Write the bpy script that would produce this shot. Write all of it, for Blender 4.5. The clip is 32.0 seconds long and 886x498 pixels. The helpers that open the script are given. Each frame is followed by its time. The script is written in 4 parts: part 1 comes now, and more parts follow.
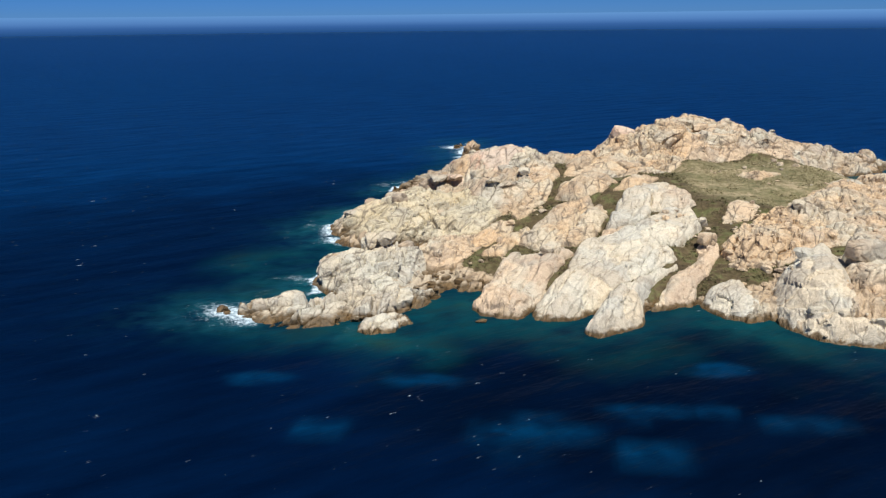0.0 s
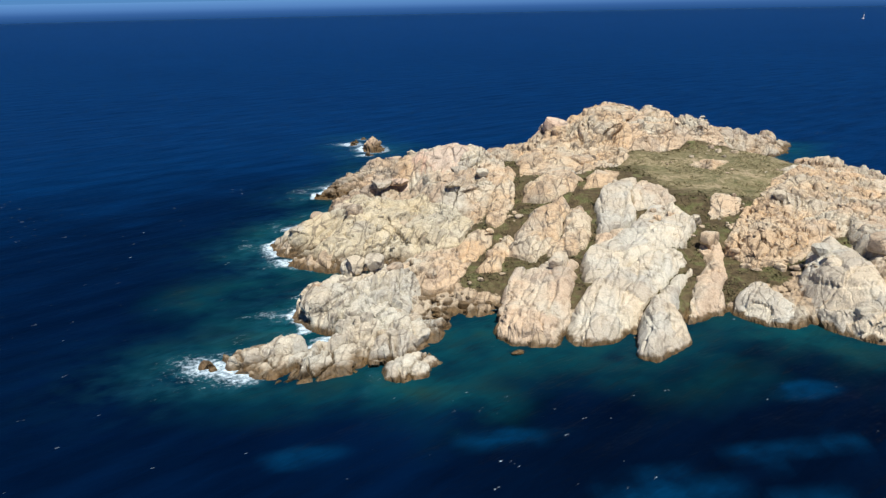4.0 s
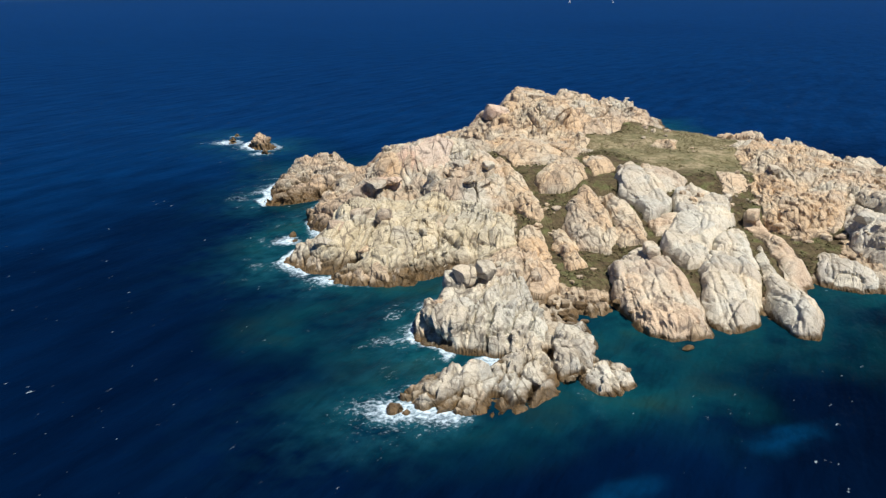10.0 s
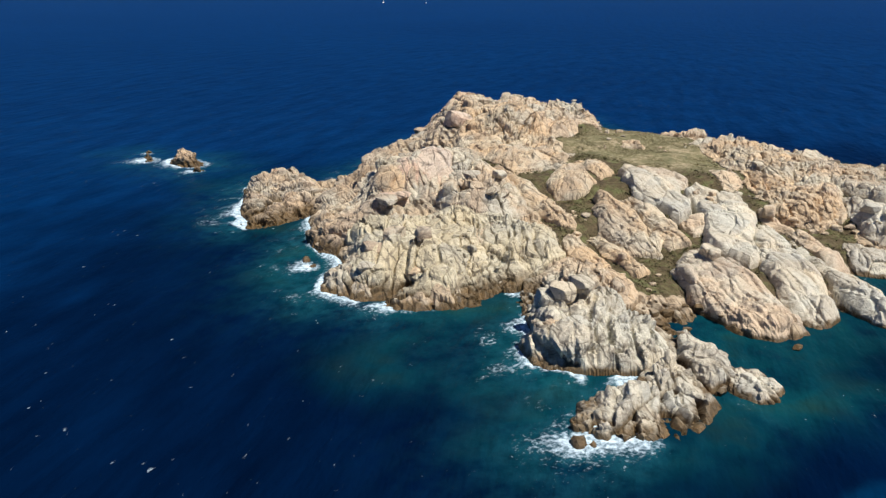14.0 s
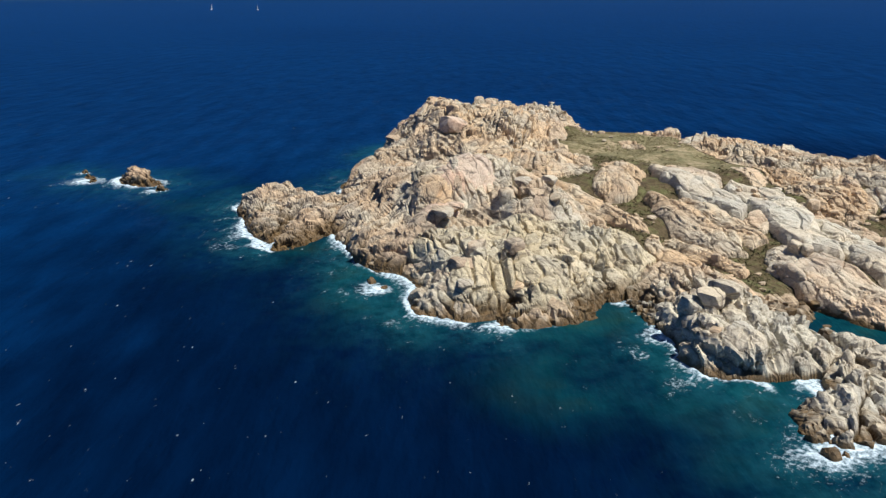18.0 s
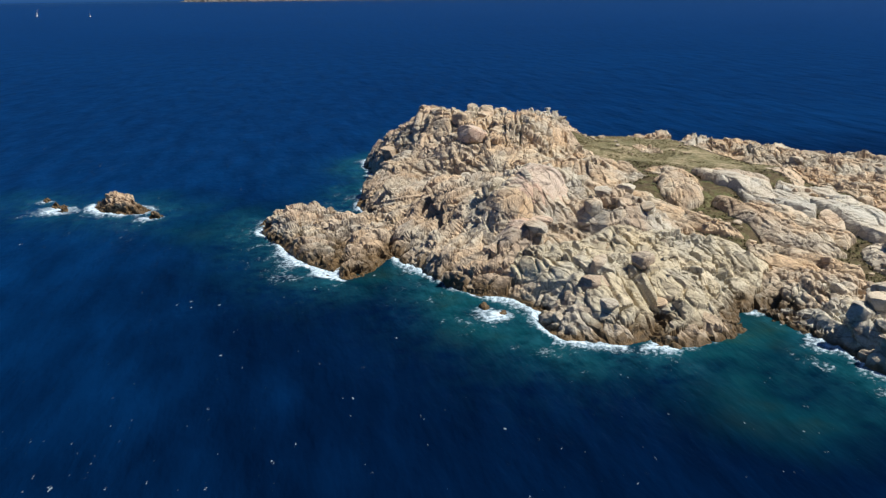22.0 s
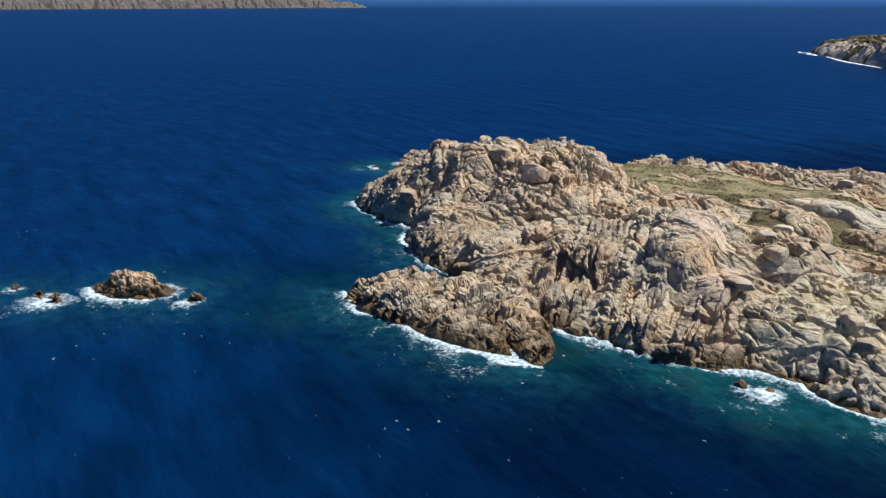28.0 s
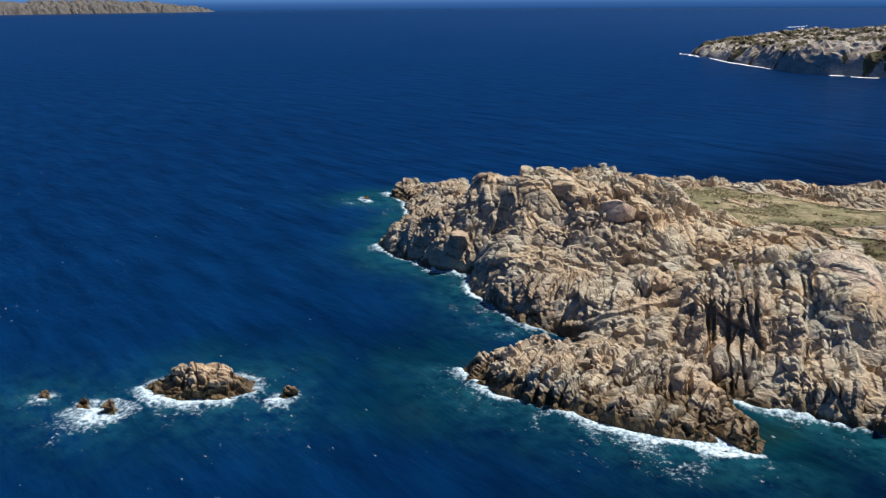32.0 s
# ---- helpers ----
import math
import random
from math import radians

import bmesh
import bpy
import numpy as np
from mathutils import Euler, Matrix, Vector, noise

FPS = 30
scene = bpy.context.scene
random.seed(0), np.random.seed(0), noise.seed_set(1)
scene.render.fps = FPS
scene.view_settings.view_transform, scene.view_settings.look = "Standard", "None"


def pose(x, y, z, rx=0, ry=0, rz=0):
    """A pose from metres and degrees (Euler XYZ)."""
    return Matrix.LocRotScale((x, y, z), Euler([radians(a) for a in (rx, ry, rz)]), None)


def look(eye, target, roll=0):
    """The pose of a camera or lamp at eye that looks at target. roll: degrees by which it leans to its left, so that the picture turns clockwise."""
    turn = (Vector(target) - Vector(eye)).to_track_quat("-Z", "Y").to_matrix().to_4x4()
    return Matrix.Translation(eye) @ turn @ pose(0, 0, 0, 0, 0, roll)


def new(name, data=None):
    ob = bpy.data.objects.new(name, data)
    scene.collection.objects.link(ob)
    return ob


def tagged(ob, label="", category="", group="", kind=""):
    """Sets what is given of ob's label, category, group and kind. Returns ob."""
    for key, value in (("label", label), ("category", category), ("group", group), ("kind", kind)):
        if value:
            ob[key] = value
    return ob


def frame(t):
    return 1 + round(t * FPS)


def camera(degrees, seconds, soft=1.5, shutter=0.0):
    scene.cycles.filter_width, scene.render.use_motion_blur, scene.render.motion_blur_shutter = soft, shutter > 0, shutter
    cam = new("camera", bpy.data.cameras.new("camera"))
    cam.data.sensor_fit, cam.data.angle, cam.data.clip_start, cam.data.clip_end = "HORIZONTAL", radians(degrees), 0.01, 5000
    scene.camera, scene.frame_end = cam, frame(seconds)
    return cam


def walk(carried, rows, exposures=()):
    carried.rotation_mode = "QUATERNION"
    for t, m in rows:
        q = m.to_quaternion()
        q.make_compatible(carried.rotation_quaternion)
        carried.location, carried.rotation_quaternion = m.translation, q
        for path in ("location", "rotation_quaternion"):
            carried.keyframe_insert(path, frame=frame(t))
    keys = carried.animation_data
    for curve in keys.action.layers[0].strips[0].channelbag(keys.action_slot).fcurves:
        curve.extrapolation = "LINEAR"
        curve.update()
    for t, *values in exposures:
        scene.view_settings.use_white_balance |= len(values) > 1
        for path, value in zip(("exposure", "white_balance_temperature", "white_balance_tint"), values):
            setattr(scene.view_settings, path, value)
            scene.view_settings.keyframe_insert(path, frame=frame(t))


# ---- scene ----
cam = camera(54.5, 32.0, soft=1.35)
PATH = [
    (0, (10.786, -4.586, 53.644), (10.651, -2.658, 53.132), -0.6),
    (0.5, (7.138, -1.278, 53.917), (7.056, 0.652, 53.399), -0.5),
    (1, (2.932, 2.401, 53.913), (2.913, 4.331, 53.391), -0.6),
    (1.5, (-1.037, 5.712, 54.103), (-1.0, 7.641, 53.575), -0.7),
    (2, (-5.375, 8.892, 54.367), (-5.281, 10.816, 53.833), -0.6),
    (2.5, (-9.347, 11.394, 54.369), (-9.207, 13.316, 53.833), -1.0),
    (3, (-13.503, 13.869, 54.39), (-13.318, 15.786, 53.85), -1.0),
    (3.5, (-17.967, 16.411, 54.559), (-17.74, 18.322, 54.015), -1.1),
    (5.5, (-37.357, 26.404, 55.644), (-36.944, 28.276, 55.075), -1.3),
    (6, (-42.56, 29.187, 55.664), (-42.098, 31.047, 55.091), -1.3),
    (6.5, (-47.546, 31.66, 55.652), (-47.039, 33.507, 55.077), -1.2),
    (7, (-52.799, 34.189, 55.702), (-52.243, 36.021, 55.124), -1.3),
    (7.5, (-57.892, 36.722, 55.761), (-57.288, 38.537, 55.18), -1.2),
    (8, (-63.054, 39.428, 55.822), (-62.402, 41.226, 55.238), -1.2),
    (8.5, (-68.176, 42.089, 55.854), (-67.475, 43.868, 55.268), -1.1),
    (9, (-73.673, 45.225, 56.098), (-72.914, 46.979, 55.507), -1.1),
    (9.5, (-78.843, 48.129, 56.163), (-78.031, 49.858, 55.57), -1.0),
    (10, (-84.13, 51.332, 56.233), (-83.261, 53.032, 55.639), -0.9),
    (10.5, (-88.918, 54.71, 56.301), (-87.997, 56.383, 55.706), -0.8),
    (11, (-93.664, 58.658, 56.345), (-92.69, 60.299, 55.748), -0.8),
    (11.5, (-98.022, 62.683, 56.38), (-96.998, 64.294, 55.782), -0.7),
    (12, (-102.443, 66.819, 56.51), (-101.371, 68.399, 55.914), -0.7),
    (12.5, (-106.587, 70.885, 56.746), (-105.472, 72.435, 56.151), -0.7),
    (13, (-110.758, 75.385, 57.238), (-109.603, 76.904, 56.64), -0.8),
    (13.5, (-114.737, 79.711, 57.624), (-113.546, 81.201, 57.025), -0.9),
    (14, (-118.816, 84.578, 57.86), (-117.585, 86.036, 57.26), -0.8),
    (14.5, (-122.531, 89.723, 57.958), (-121.263, 91.148, 57.356), -0.9),
    (16.5, (-136.163, 111.517, 57.24), (-134.751, 112.802, 56.644), -0.7),
    (17, (-139.365, 116.979, 56.996), (-137.921, 118.227, 56.402), -0.6),
    (17.5, (-142.48, 122.874, 56.716), (-141.002, 124.085, 56.122), -0.5),
    (18, (-145.479, 128.774, 56.331), (-143.97, 129.946, 55.742), -0.5),
    (18.5, (-148.325, 134.708, 55.902), (-146.785, 135.841, 55.315), -0.4),
    (19, (-151.001, 140.937, 55.638), (-149.432, 142.031, 55.055), -0.4),
    (19.5, (-153.368, 146.992, 55.532), (-151.772, 148.048, 54.951), -0.4),
    (20, (-155.605, 153.366, 55.413), (-153.984, 154.383, 54.832), -0.3),
    (20.5, (-157.623, 159.52, 55.465), (-155.979, 160.498, 54.883), -0.3),
    (21, (-159.375, 165.99, 55.592), (-157.707, 166.928, 55.01), -0.4),
    (21.5, (-160.901, 172.189, 55.829), (-159.213, 173.089, 55.246), -0.4),
    (22, (-162.196, 178.638, 56.123), (-160.488, 179.499, 55.542), -0.5),
    (22.5, (-163.472, 184.696, 56.365), (-161.743, 185.518, 55.786), -0.2),
    (23, (-164.205, 191.405, 56.56), (-162.458, 192.187, 55.98), -0.2),
    (23.5, (-164.549, 198.61, 56.769), (-162.784, 199.351, 56.188), -0.4),
    (24, (-164.958, 205.724, 56.873), (-163.175, 206.42, 56.292), -0.2),
    (24.5, (-165.272, 213.045, 57.057), (-163.471, 213.694, 56.478), -0.1),
    (25, (-165.431, 220.46, 57.399), (-163.614, 221.063, 56.821), -0.2),
    (25.5, (-165.09, 227.629, 57.697), (-163.258, 228.185, 57.119), -0.1),
    (27.5, (-160.257, 257.025, 59.204), (-158.374, 257.388, 58.637), -0.0),
    (28, (-158.432, 264.102, 59.551), (-156.54, 264.419, 58.986), -0.0),
    (28.5, (-156.059, 270.641, 59.915), (-154.16, 270.918, 59.352), -0.1),
    (29, (-153.814, 277.074, 60.268), (-151.909, 277.311, 59.708), -0.2),
    (29.5, (-151.092, 283.75, 60.562), (-149.182, 283.944, 60.002), -0.3),
    (30, (-148.237, 290.305, 60.834), (-146.323, 290.456, 60.276), -0.4),
    (30.5, (-145.275, 296.952, 61.294), (-143.357, 297.06, 60.737), -0.5),
    (31, (-141.897, 303.312, 61.956), (-139.978, 303.378, 61.396), -0.4),
    (31.5, (-138.336, 309.877, 62.547), (-136.417, 309.901, 61.986), -0.5),
    (32, (-134.654, 316.233, 63.339), (-132.735, 316.218, 62.777), -0.4),
]
walk(cam, [(t, look(eye, target, roll)) for t, eye, target, roll in PATH])

# ---- world, sun, exposure ----
SUN_TO = Vector((0.16, -0.49, 0.86)).normalized()
SUN_EL = math.asin(SUN_TO.z)
world = bpy.data.worlds.new("sky")
scene.world = world
world.use_nodes = True
wn, wl = world.node_tree.nodes, world.node_tree.links
sky = wn.new("ShaderNodeTexSky")
sky.sky_type, sky.sun_disc = "NISHITA", False
sky.sun_elevation, sky.sun_rotation = SUN_EL, math.atan2(SUN_TO.x, SUN_TO.y)
sky.air_density, sky.dust_density, sky.ozone_density = 0.7, 0.0, 4.0
# a clear marine sky: deeper blue down to the horizon
up = wn.new("ShaderNodeSeparateXYZ")
wl.new(wn.new("ShaderNodeTexCoord").outputs["Generated"], up.inputs[0])
blue = wn.new("ShaderNodeValToRGB")
blue.color_ramp.elements[0].position, blue.color_ramp.elements[0].color = 0.0, (0.21, 0.47, 1.08, 1)
blue.color_ramp.elements.new(0.12).color = (0.045, 0.46, 1.28, 1)
blue.color_ramp.elements[2].position, blue.color_ramp.elements[2].color = 0.45, (0.60, 0.88, 1.10, 1)
wl.new(up.outputs[2], blue.inputs[0])
tint = wn.new("ShaderNodeMix")
tint.data_type, tint.blend_type = "RGBA", "MULTIPLY"
tint.inputs[0].default_value = 1.0
wl.new(blue.outputs[0], tint.inputs[7])
wl.new(sky.outputs[0], tint.inputs[6])
wl.new(tint.outputs[2], wn["Background"].inputs[0])
wn["Background"].inputs[1].default_value = 0.05
sun_data = bpy.data.lights.new("sun", "SUN")
sun_data.energy, sun_data.angle, sun_data.color = 5.0, radians(0.53), (1.0, 0.965, 0.90)
sun = new("sun", sun_data)
sun.matrix_world = look(SUN_TO * 300, (0, 0, 0))
scene.view_settings.exposure = 0.25


# ---- materials ----
def material(name):
    m = bpy.data.materials.new(name)
    m.use_nodes = True
    nt = m.node_tree
    return m, nt, nt.nodes, nt.links, nt.nodes["Principled BSDF"]


def noise_node(n, l, vec, scale, detail=6.0, rough=0.6):
    t = n.new("ShaderNodeTexNoise")
    t.inputs["Scale"].default_value, t.inputs["Detail"].default_value, t.inputs["Roughness"].default_value = scale, detail, rough
    if vec is not None:
        l.new(vec, t.inputs["Vector"])
    return t.outputs["Fac"]


def ramp(n, l, fac, *stops):
    r = n.new("ShaderNodeValToRGB")
    e = r.color_ramp.elements
    while len(e) < len(stops):
        e.new(0.5)
    for el, (p, c) in zip(e, stops):
        el.position = p
        el.color = (*c, 1) if isinstance(c, tuple) else (c, c, c, 1)
    l.new(fac, r.inputs[0])
    return r.outputs[0]


def mix(n, l, fac, a, b, mode="MIX"):
    m = n.new("ShaderNodeMix")
    m.data_type, m.blend_type = "RGBA", mode
    for sock, v in ((m.inputs[0], fac), (m.inputs[6], a), (m.inputs[7], b)):
        if isinstance(v, (int, float)):
            sock.default_value = v
        elif isinstance(v, tuple):
            sock.default_value = (*v, 1)
        else:
            l.new(v, sock)
    return m.outputs[2]


def calc(n, l, op, a, b=0.0, clamp=False):
    m = n.new("ShaderNodeMath")
    m.operation, m.use_clamp = op, clamp
    for sock, v in zip(m.inputs, (a, b)):
        if isinstance(v, (int, float)):
            sock.default_value = v
        else:
            l.new(v, sock)
    return m.outputs[0]


def bump(n, l, height, bsdf, strength, dist, first=None):
    b = n.new("ShaderNodeBump")
    b.inputs["Strength"].default_value, b.inputs["Distance"].default_value = strength, dist
    l.new(height, b.inputs["Height"])
    if first is not None:
        l.new(first, b.inputs["Normal"])
    if bsdf is not None:
        l.new(b.outputs[0], bsdf.inputs["Normal"])
    return b.outputs[0]


def attribute(n, name):
    a = n.new("ShaderNodeAttribute")
    a.attribute_name = name
    return a.outputs["Fac"]


def rock_material(name, pale, warm, dark, wet=True, soil=False, belt_height=1.1, cracks=1.0):
    """Weathered granite: pale faces, orange lichen bloom, dark joints, a wet weedy belt at the tide line."""
    m, nt, n, l, b = material(name)
    pale, warm = ((c[0] * 0.895, c[1] * 0.92, c[2] * 0.895) for c in (pale, warm))
    pos = n.new("ShaderNodeNewGeometry").outputs["Position"]
    tone = ramp(n, l, noise_node(n, l, pos, 0.09, 5), (0.40, pale), (0.57, warm))
    blot = ramp(n, l, noise_node(n, l, pos, 0.55, 8, 0.7), (0.30, dark), (0.47, (1, 1, 1)), (0.75, (1.0, 0.98, 0.94)))
    grain = ramp(n, l, noise_node(n, l, pos, 3.2, 6, 0.75), (0.3, 0.58), (0.62, 1.0))
    col = mix(n, l, 0.75, tone, blot, "MULTIPLY")
    col = mix(n, l, 0.8, col, grain, "MULTIPLY")
    own = n.new("ShaderNodeObjectInfo").outputs["Random"]
    col = mix(n, l, 1.0, col, ramp(n, l, own, (0.0, (0.84, 0.83, 0.83)), (0.5, (0.98, 0.97, 0.95)), (1.0, (1.08, 1.03, 0.96))), "MULTIPLY")
    # two sets of long joints that cut the faces
    wob = n.new("ShaderNodeVectorMath")
    wob.operation = "MULTIPLY_ADD"
    nz = n.new("ShaderNodeTexNoise")
    nz.inputs["Scale"].default_value, nz.inputs["Detail"].default_value = 0.22, 4.0
    l.new(pos, nz.inputs["Vector"])
    l.new(nz.outputs["Color"], wob.inputs[0])
    wob.inputs[1].default_value = (2.6, 2.6, 2.6)
    l.new(pos, wob.inputs[2])

    def joints(turn, scale, width, low, high, strength, seedscale):
        rot = n.new("ShaderNodeVectorRotate")
        rot.rotation_type = "Z_AXIS"
        rot.inputs["Angle"].default_value = radians(-turn)
        l.new(wob.outputs[0], rot.inputs["Vector"])
        st = n.new("ShaderNodeMapping")
        st.inputs["Scale"].default_value = scale
        l.new(rot.outputs[0], st.inputs["Vector"])
        vor = n.new("ShaderNodeTexVoronoi")
        vor.feature = "DISTANCE_TO_EDGE"
        vor.inputs["Scale"].default_value = 1.0
        l.new(st.outputs[0], vor.inputs["Vector"])
        line = ramp(n, l, vor.outputs["Distance"], (0.0, 0.0), (width, 1.0))
        where = ramp(n, l, noise_node(n, l, pos, seedscale, 4), (low, 0.0), (high, strength))
        return line, where

    line1, where1 = joints(72, (0.055, 0.36, 0.16), 0.06, 0.42, 0.58, 0.85 * cracks, 0.21)
    line2, where2 = joints(158, (0.09, 0.26, 0.5), 0.05, 0.45, 0.62, 0.75 * cracks, 0.33)
    line3, where3 = joints(80, (0.18, 1.1, 0.5), 0.06, 0.47, 0.66, 0.6 * cracks, 0.5)
    for line, where, shade in ((line1, where1, (0.11, 0.088, 0.066)), (line2, where2, (0.13, 0.105, 0.08)), (line3, where3, (0.20, 0.165, 0.125))):
        col = mix(n, l, where, col, mix(n, l, line, shade, col))
    rough = 0.85
    if soil:
        grass = ramp(n, l, noise_node(n, l, pos, 0.14, 6, 0.65), (0.35, (0.15, 0.138, 0.07)), (0.5, (0.24, 0.208, 0.115)), (0.62, (0.40, 0.32, 0.205)))
        scrub = ramp(n, l, noise_node(n, l, pos, 0.9, 5, 0.7), (0.40, (0.42, 0.45, 0.30)), (0.58, (1, 1, 1)))
        grass = mix(n, l, 0.8, grass, scrub, "MULTIPLY")
        peat = ramp(n, l, noise_node(n, l, pos, 0.28, 6, 0.7), (0.36, (0.065, 0.046, 0.026)), (0.50, (0.12, 0.09, 0.048)), (0.62, (0.13, 0.135, 0.055)), (0.78, (0.22, 0.18, 0.105)))
        peat = mix(n, l, 0.7, peat, scrub, "MULTIPLY")
        low = mix(n, l, attribute(n, "meadow"), peat, grass)
        edge = calc(n, l, "ADD", attribute(n, "veg"), calc(n, l, "MULTIPLY", calc(n, l, "SUBTRACT", noise_node(n, l, pos, 0.6, 7, 0.7), 0.5), 1.1))
        col = mix(n, l, ramp(n, l, edge, (0.45, 0.0), (0.56, 1.0)), col, low)
    if wet:
        sep = n.new("ShaderNodeSeparateXYZ")
        l.new(pos, sep.inputs[0])
        level = calc(n, l, "ADD", sep.outputs[2], calc(n, l, "MULTIPLY", calc(n, l, "SUBTRACT", noise_node(n, l, pos, 0.35, 5), 0.5), -3.2))
        belt = ramp(n, l, calc(n, l, "MULTIPLY", level, 0.25 / belt_height, True), (0.0, 1.0), (0.30, 0.9), (0.58, 0.0))
        weed = ramp(n, l, noise_node(n, l, pos, 0.9, 4), (0.35, (0.055, 0.035, 0.014)), (0.7, (0.17, 0.105, 0.045)))
        col = mix(n, l, belt, col, weed)
        rg = n.new("ShaderNodeMapRange")
        rg.inputs["To Min"].default_value, rg.inputs["To Max"].default_value = 0.85, 0.45
        l.new(belt, rg.inputs["Value"])
        l.new(rg.outputs[0], b.inputs["Roughness"])
    else:
        b.inputs["Roughness"].default_value = rough
    l.new(col, b.inputs["Base Color"])
    b.inputs["Specular IOR Level"].default_value = 0.25
    first = bump(n, l, line3, None, 0.4, 0.18, bump(n, l, line1, None, 0.5, 0.3))
    bump(n, l, noise_node(n, l, pos, 1.6, 8, 0.7), b, 0.7, 0.3, first)
    return m


ROCK = rock_material("granite", (0.665, 0.60, 0.50), (0.67, 0.51, 0.37), (0.38, 0.335, 0.28), belt_height=1.55)
ROCK_PALE = rock_material("pale_granite", (0.70, 0.655, 0.57), (0.67, 0.585, 0.475), (0.46, 0.425, 0.365), belt_height=0.8)
ROCK_WARM = rock_material("orange_granite", (0.67, 0.575, 0.455), (0.675, 0.495, 0.335), (0.38, 0.30, 0.23))
ROCK_YELLOW = rock_material("yellow_lichen_granite", (0.66, 0.595, 0.48), (0.65, 0.555, 0.405), (0.38, 0.34, 0.265), belt_height=1.55)
ROCK_LEE = rock_material("pale_granite_sheltered", (0.715, 0.67, 0.59), (0.70, 0.605, 0.49), (0.46, 0.425, 0.365), belt_height=0.45, cracks=0.38)
ROCK_WARM_LEE = rock_material("cream_granite_sheltered", (0.70, 0.62, 0.515), (0.70, 0.535, 0.40), (0.40, 0.34, 0.275), belt_height=0.45, cracks=0.38)
ROCK_PINK = rock_material("pink_orange_granite", (0.70, 0.565, 0.47), (0.69, 0.475, 0.36), (0.42, 0.32, 0.25))
ROCK_GREY = rock_material("grey_brown_granite", (0.60, 0.52, 0.43), (0.62, 0.465, 0.335), (0.31, 0.26, 0.20), belt_height=1.55)
SOIL = rock_material("islet_ground", (0.56, 0.50, 0.42), (0.56, 0.43, 0.31), (0.32, 0.27, 0.21), True, True, 0.6)


def sea_material():
    """Deep blue wind-ruffled sea; the bottom shows green over rock shallows and light blue over sand; broken foam."""
    m, nt, n, l, b = material("sea_water")
    pos = n.new("ShaderNodeNewGeometry").outputs["Position"]
    deep = ramp(n, l, noise_node(n, l, pos, 0.012, 4), (0.3, (0.0002, 0.0043, 0.0195)), (0.7, (0.0003, 0.0074, 0.031)))
    green = ramp(n, l, noise_node(n, l, pos, 0.07, 5), (0.32, (0.001, 0.014, 0.028)), (0.52, (0.003, 0.052, 0.064)), (0.75, (0.014, 0.048, 0.036)))

    def along(turn, length, width):
        """Coordinates along and across crests that run at an angle."""
        mp = n.new("ShaderNodeMapping")
        mp.vector_type = "TEXTURE"
        mp.inputs["Rotation"].default_value = (0, 0, turn)
        mp.inputs["Scale"].default_value = (length, width, width)
        l.new(pos, mp.inputs["Vector"])
        return mp.outputs[0]

    # shading of crests and troughs painted into the water colour along the swell
    wave_shade = ramp(n, l, noise_node(n, l, along(0.62, 26, 7.5), 1.0, 5, 0.58), (0.32, (0.66, 0.69, 0.71)), (0.68, (1.30, 1.27, 1.25)))
    # weed beds darken water round the islet; reflected sky painted lighter blue further out
    sky_lightened = ramp(n, l, noise_node(n, l, pos, 0.004, 5), (0.3, (0.0005, 0.0152, 0.061)), (0.7, (0.0007, 0.0200, 0.076)))
    deep = mix(n, l, attribute(n, "weed"), deep, (0.0003, 0.0036, 0.0145))
    deep = mix(n, l, attribute(n, "open_water"), deep, sky_lightened)
    deep = mix(n, l, 1.0, deep, wave_shade, "MULTIPLY")
    shal = attribute(n, "shallow")
    sh = calc(n, l, "MULTIPLY", shal, ramp(n, l, noise_node(n, l, pos, 0.05, 5, 0.6), (0.3, 0.45), (0.65, 1.0)), True)
    col = mix(n, l, sh, deep, green)
    col = mix(n, l, calc(n, l, "MULTIPLY", attribute(n, "sand"), ramp(n, l, noise_node(n, l, pos, 0.16, 4), (0.35, 0.25), (0.6, 0.75))), col, (0.0004, 0.030, 0.085))
    milk = calc(n, l, "MULTIPLY", attribute(n, "milk"), ramp(n, l, noise_node(n, l, pos, 0.3, 6, 0.65), (0.38, 0.0), (0.62, 0.8)), True)
    col = mix(n, l, milk, col, (0.012, 0.085, 0.115))
    # foam: solid at the rocks, torn further out, small crests in the open
    lace = noise_node(n, l, pos, 1.1, 8, 0.75)
    foam_at = calc(n, l, "ADD", attribute(n, "foam"), calc(n, l, "MULTIPLY", calc(n, l, "SUBTRACT", lace, 0.5), 2.4))
    foam = ramp(n, l, foam_at, (0.42, 0.0), (0.66, 0.30), (1.0, 0.95))
    gust = noise_node(n, l, pos, 0.014, 3)
    cap_at = calc(n, l, "ADD", noise_node(n, l, along(0.62, 2.6, 1.3), 1.0, 6, 0.62), calc(n, l, "MULTIPLY", gust, 0.16))
    caps = ramp(n, l, cap_at, (0.762, 0.0), (0.85, 0.6))
    white = calc(n, l, "MAXIMUM", foam, caps)
    col = mix(n, l, white, col, (0.64, 0.77, 0.86))
    l.new(col, b.inputs["Base Color"])
    rg = n.new("ShaderNodeMapRange")
    rg.inputs["To Min"].default_value, rg.inputs["To Max"].default_value = 0.36, 0.9
    l.new(white, rg.inputs["Value"])
    l.new(rg.outputs[0], b.inputs["Roughness"])
    b.inputs["IOR"].default_value = 1.33
    l.new(calc(n, l, "ADD", calc(n, l, "MULTIPLY", attribute(n, "far_water"), 0.5), 0.008), b.inputs["Specular IOR Level"])
    b.inputs["Specular Tint"].default_value = (0.30, 0.74, 1.0, 1)
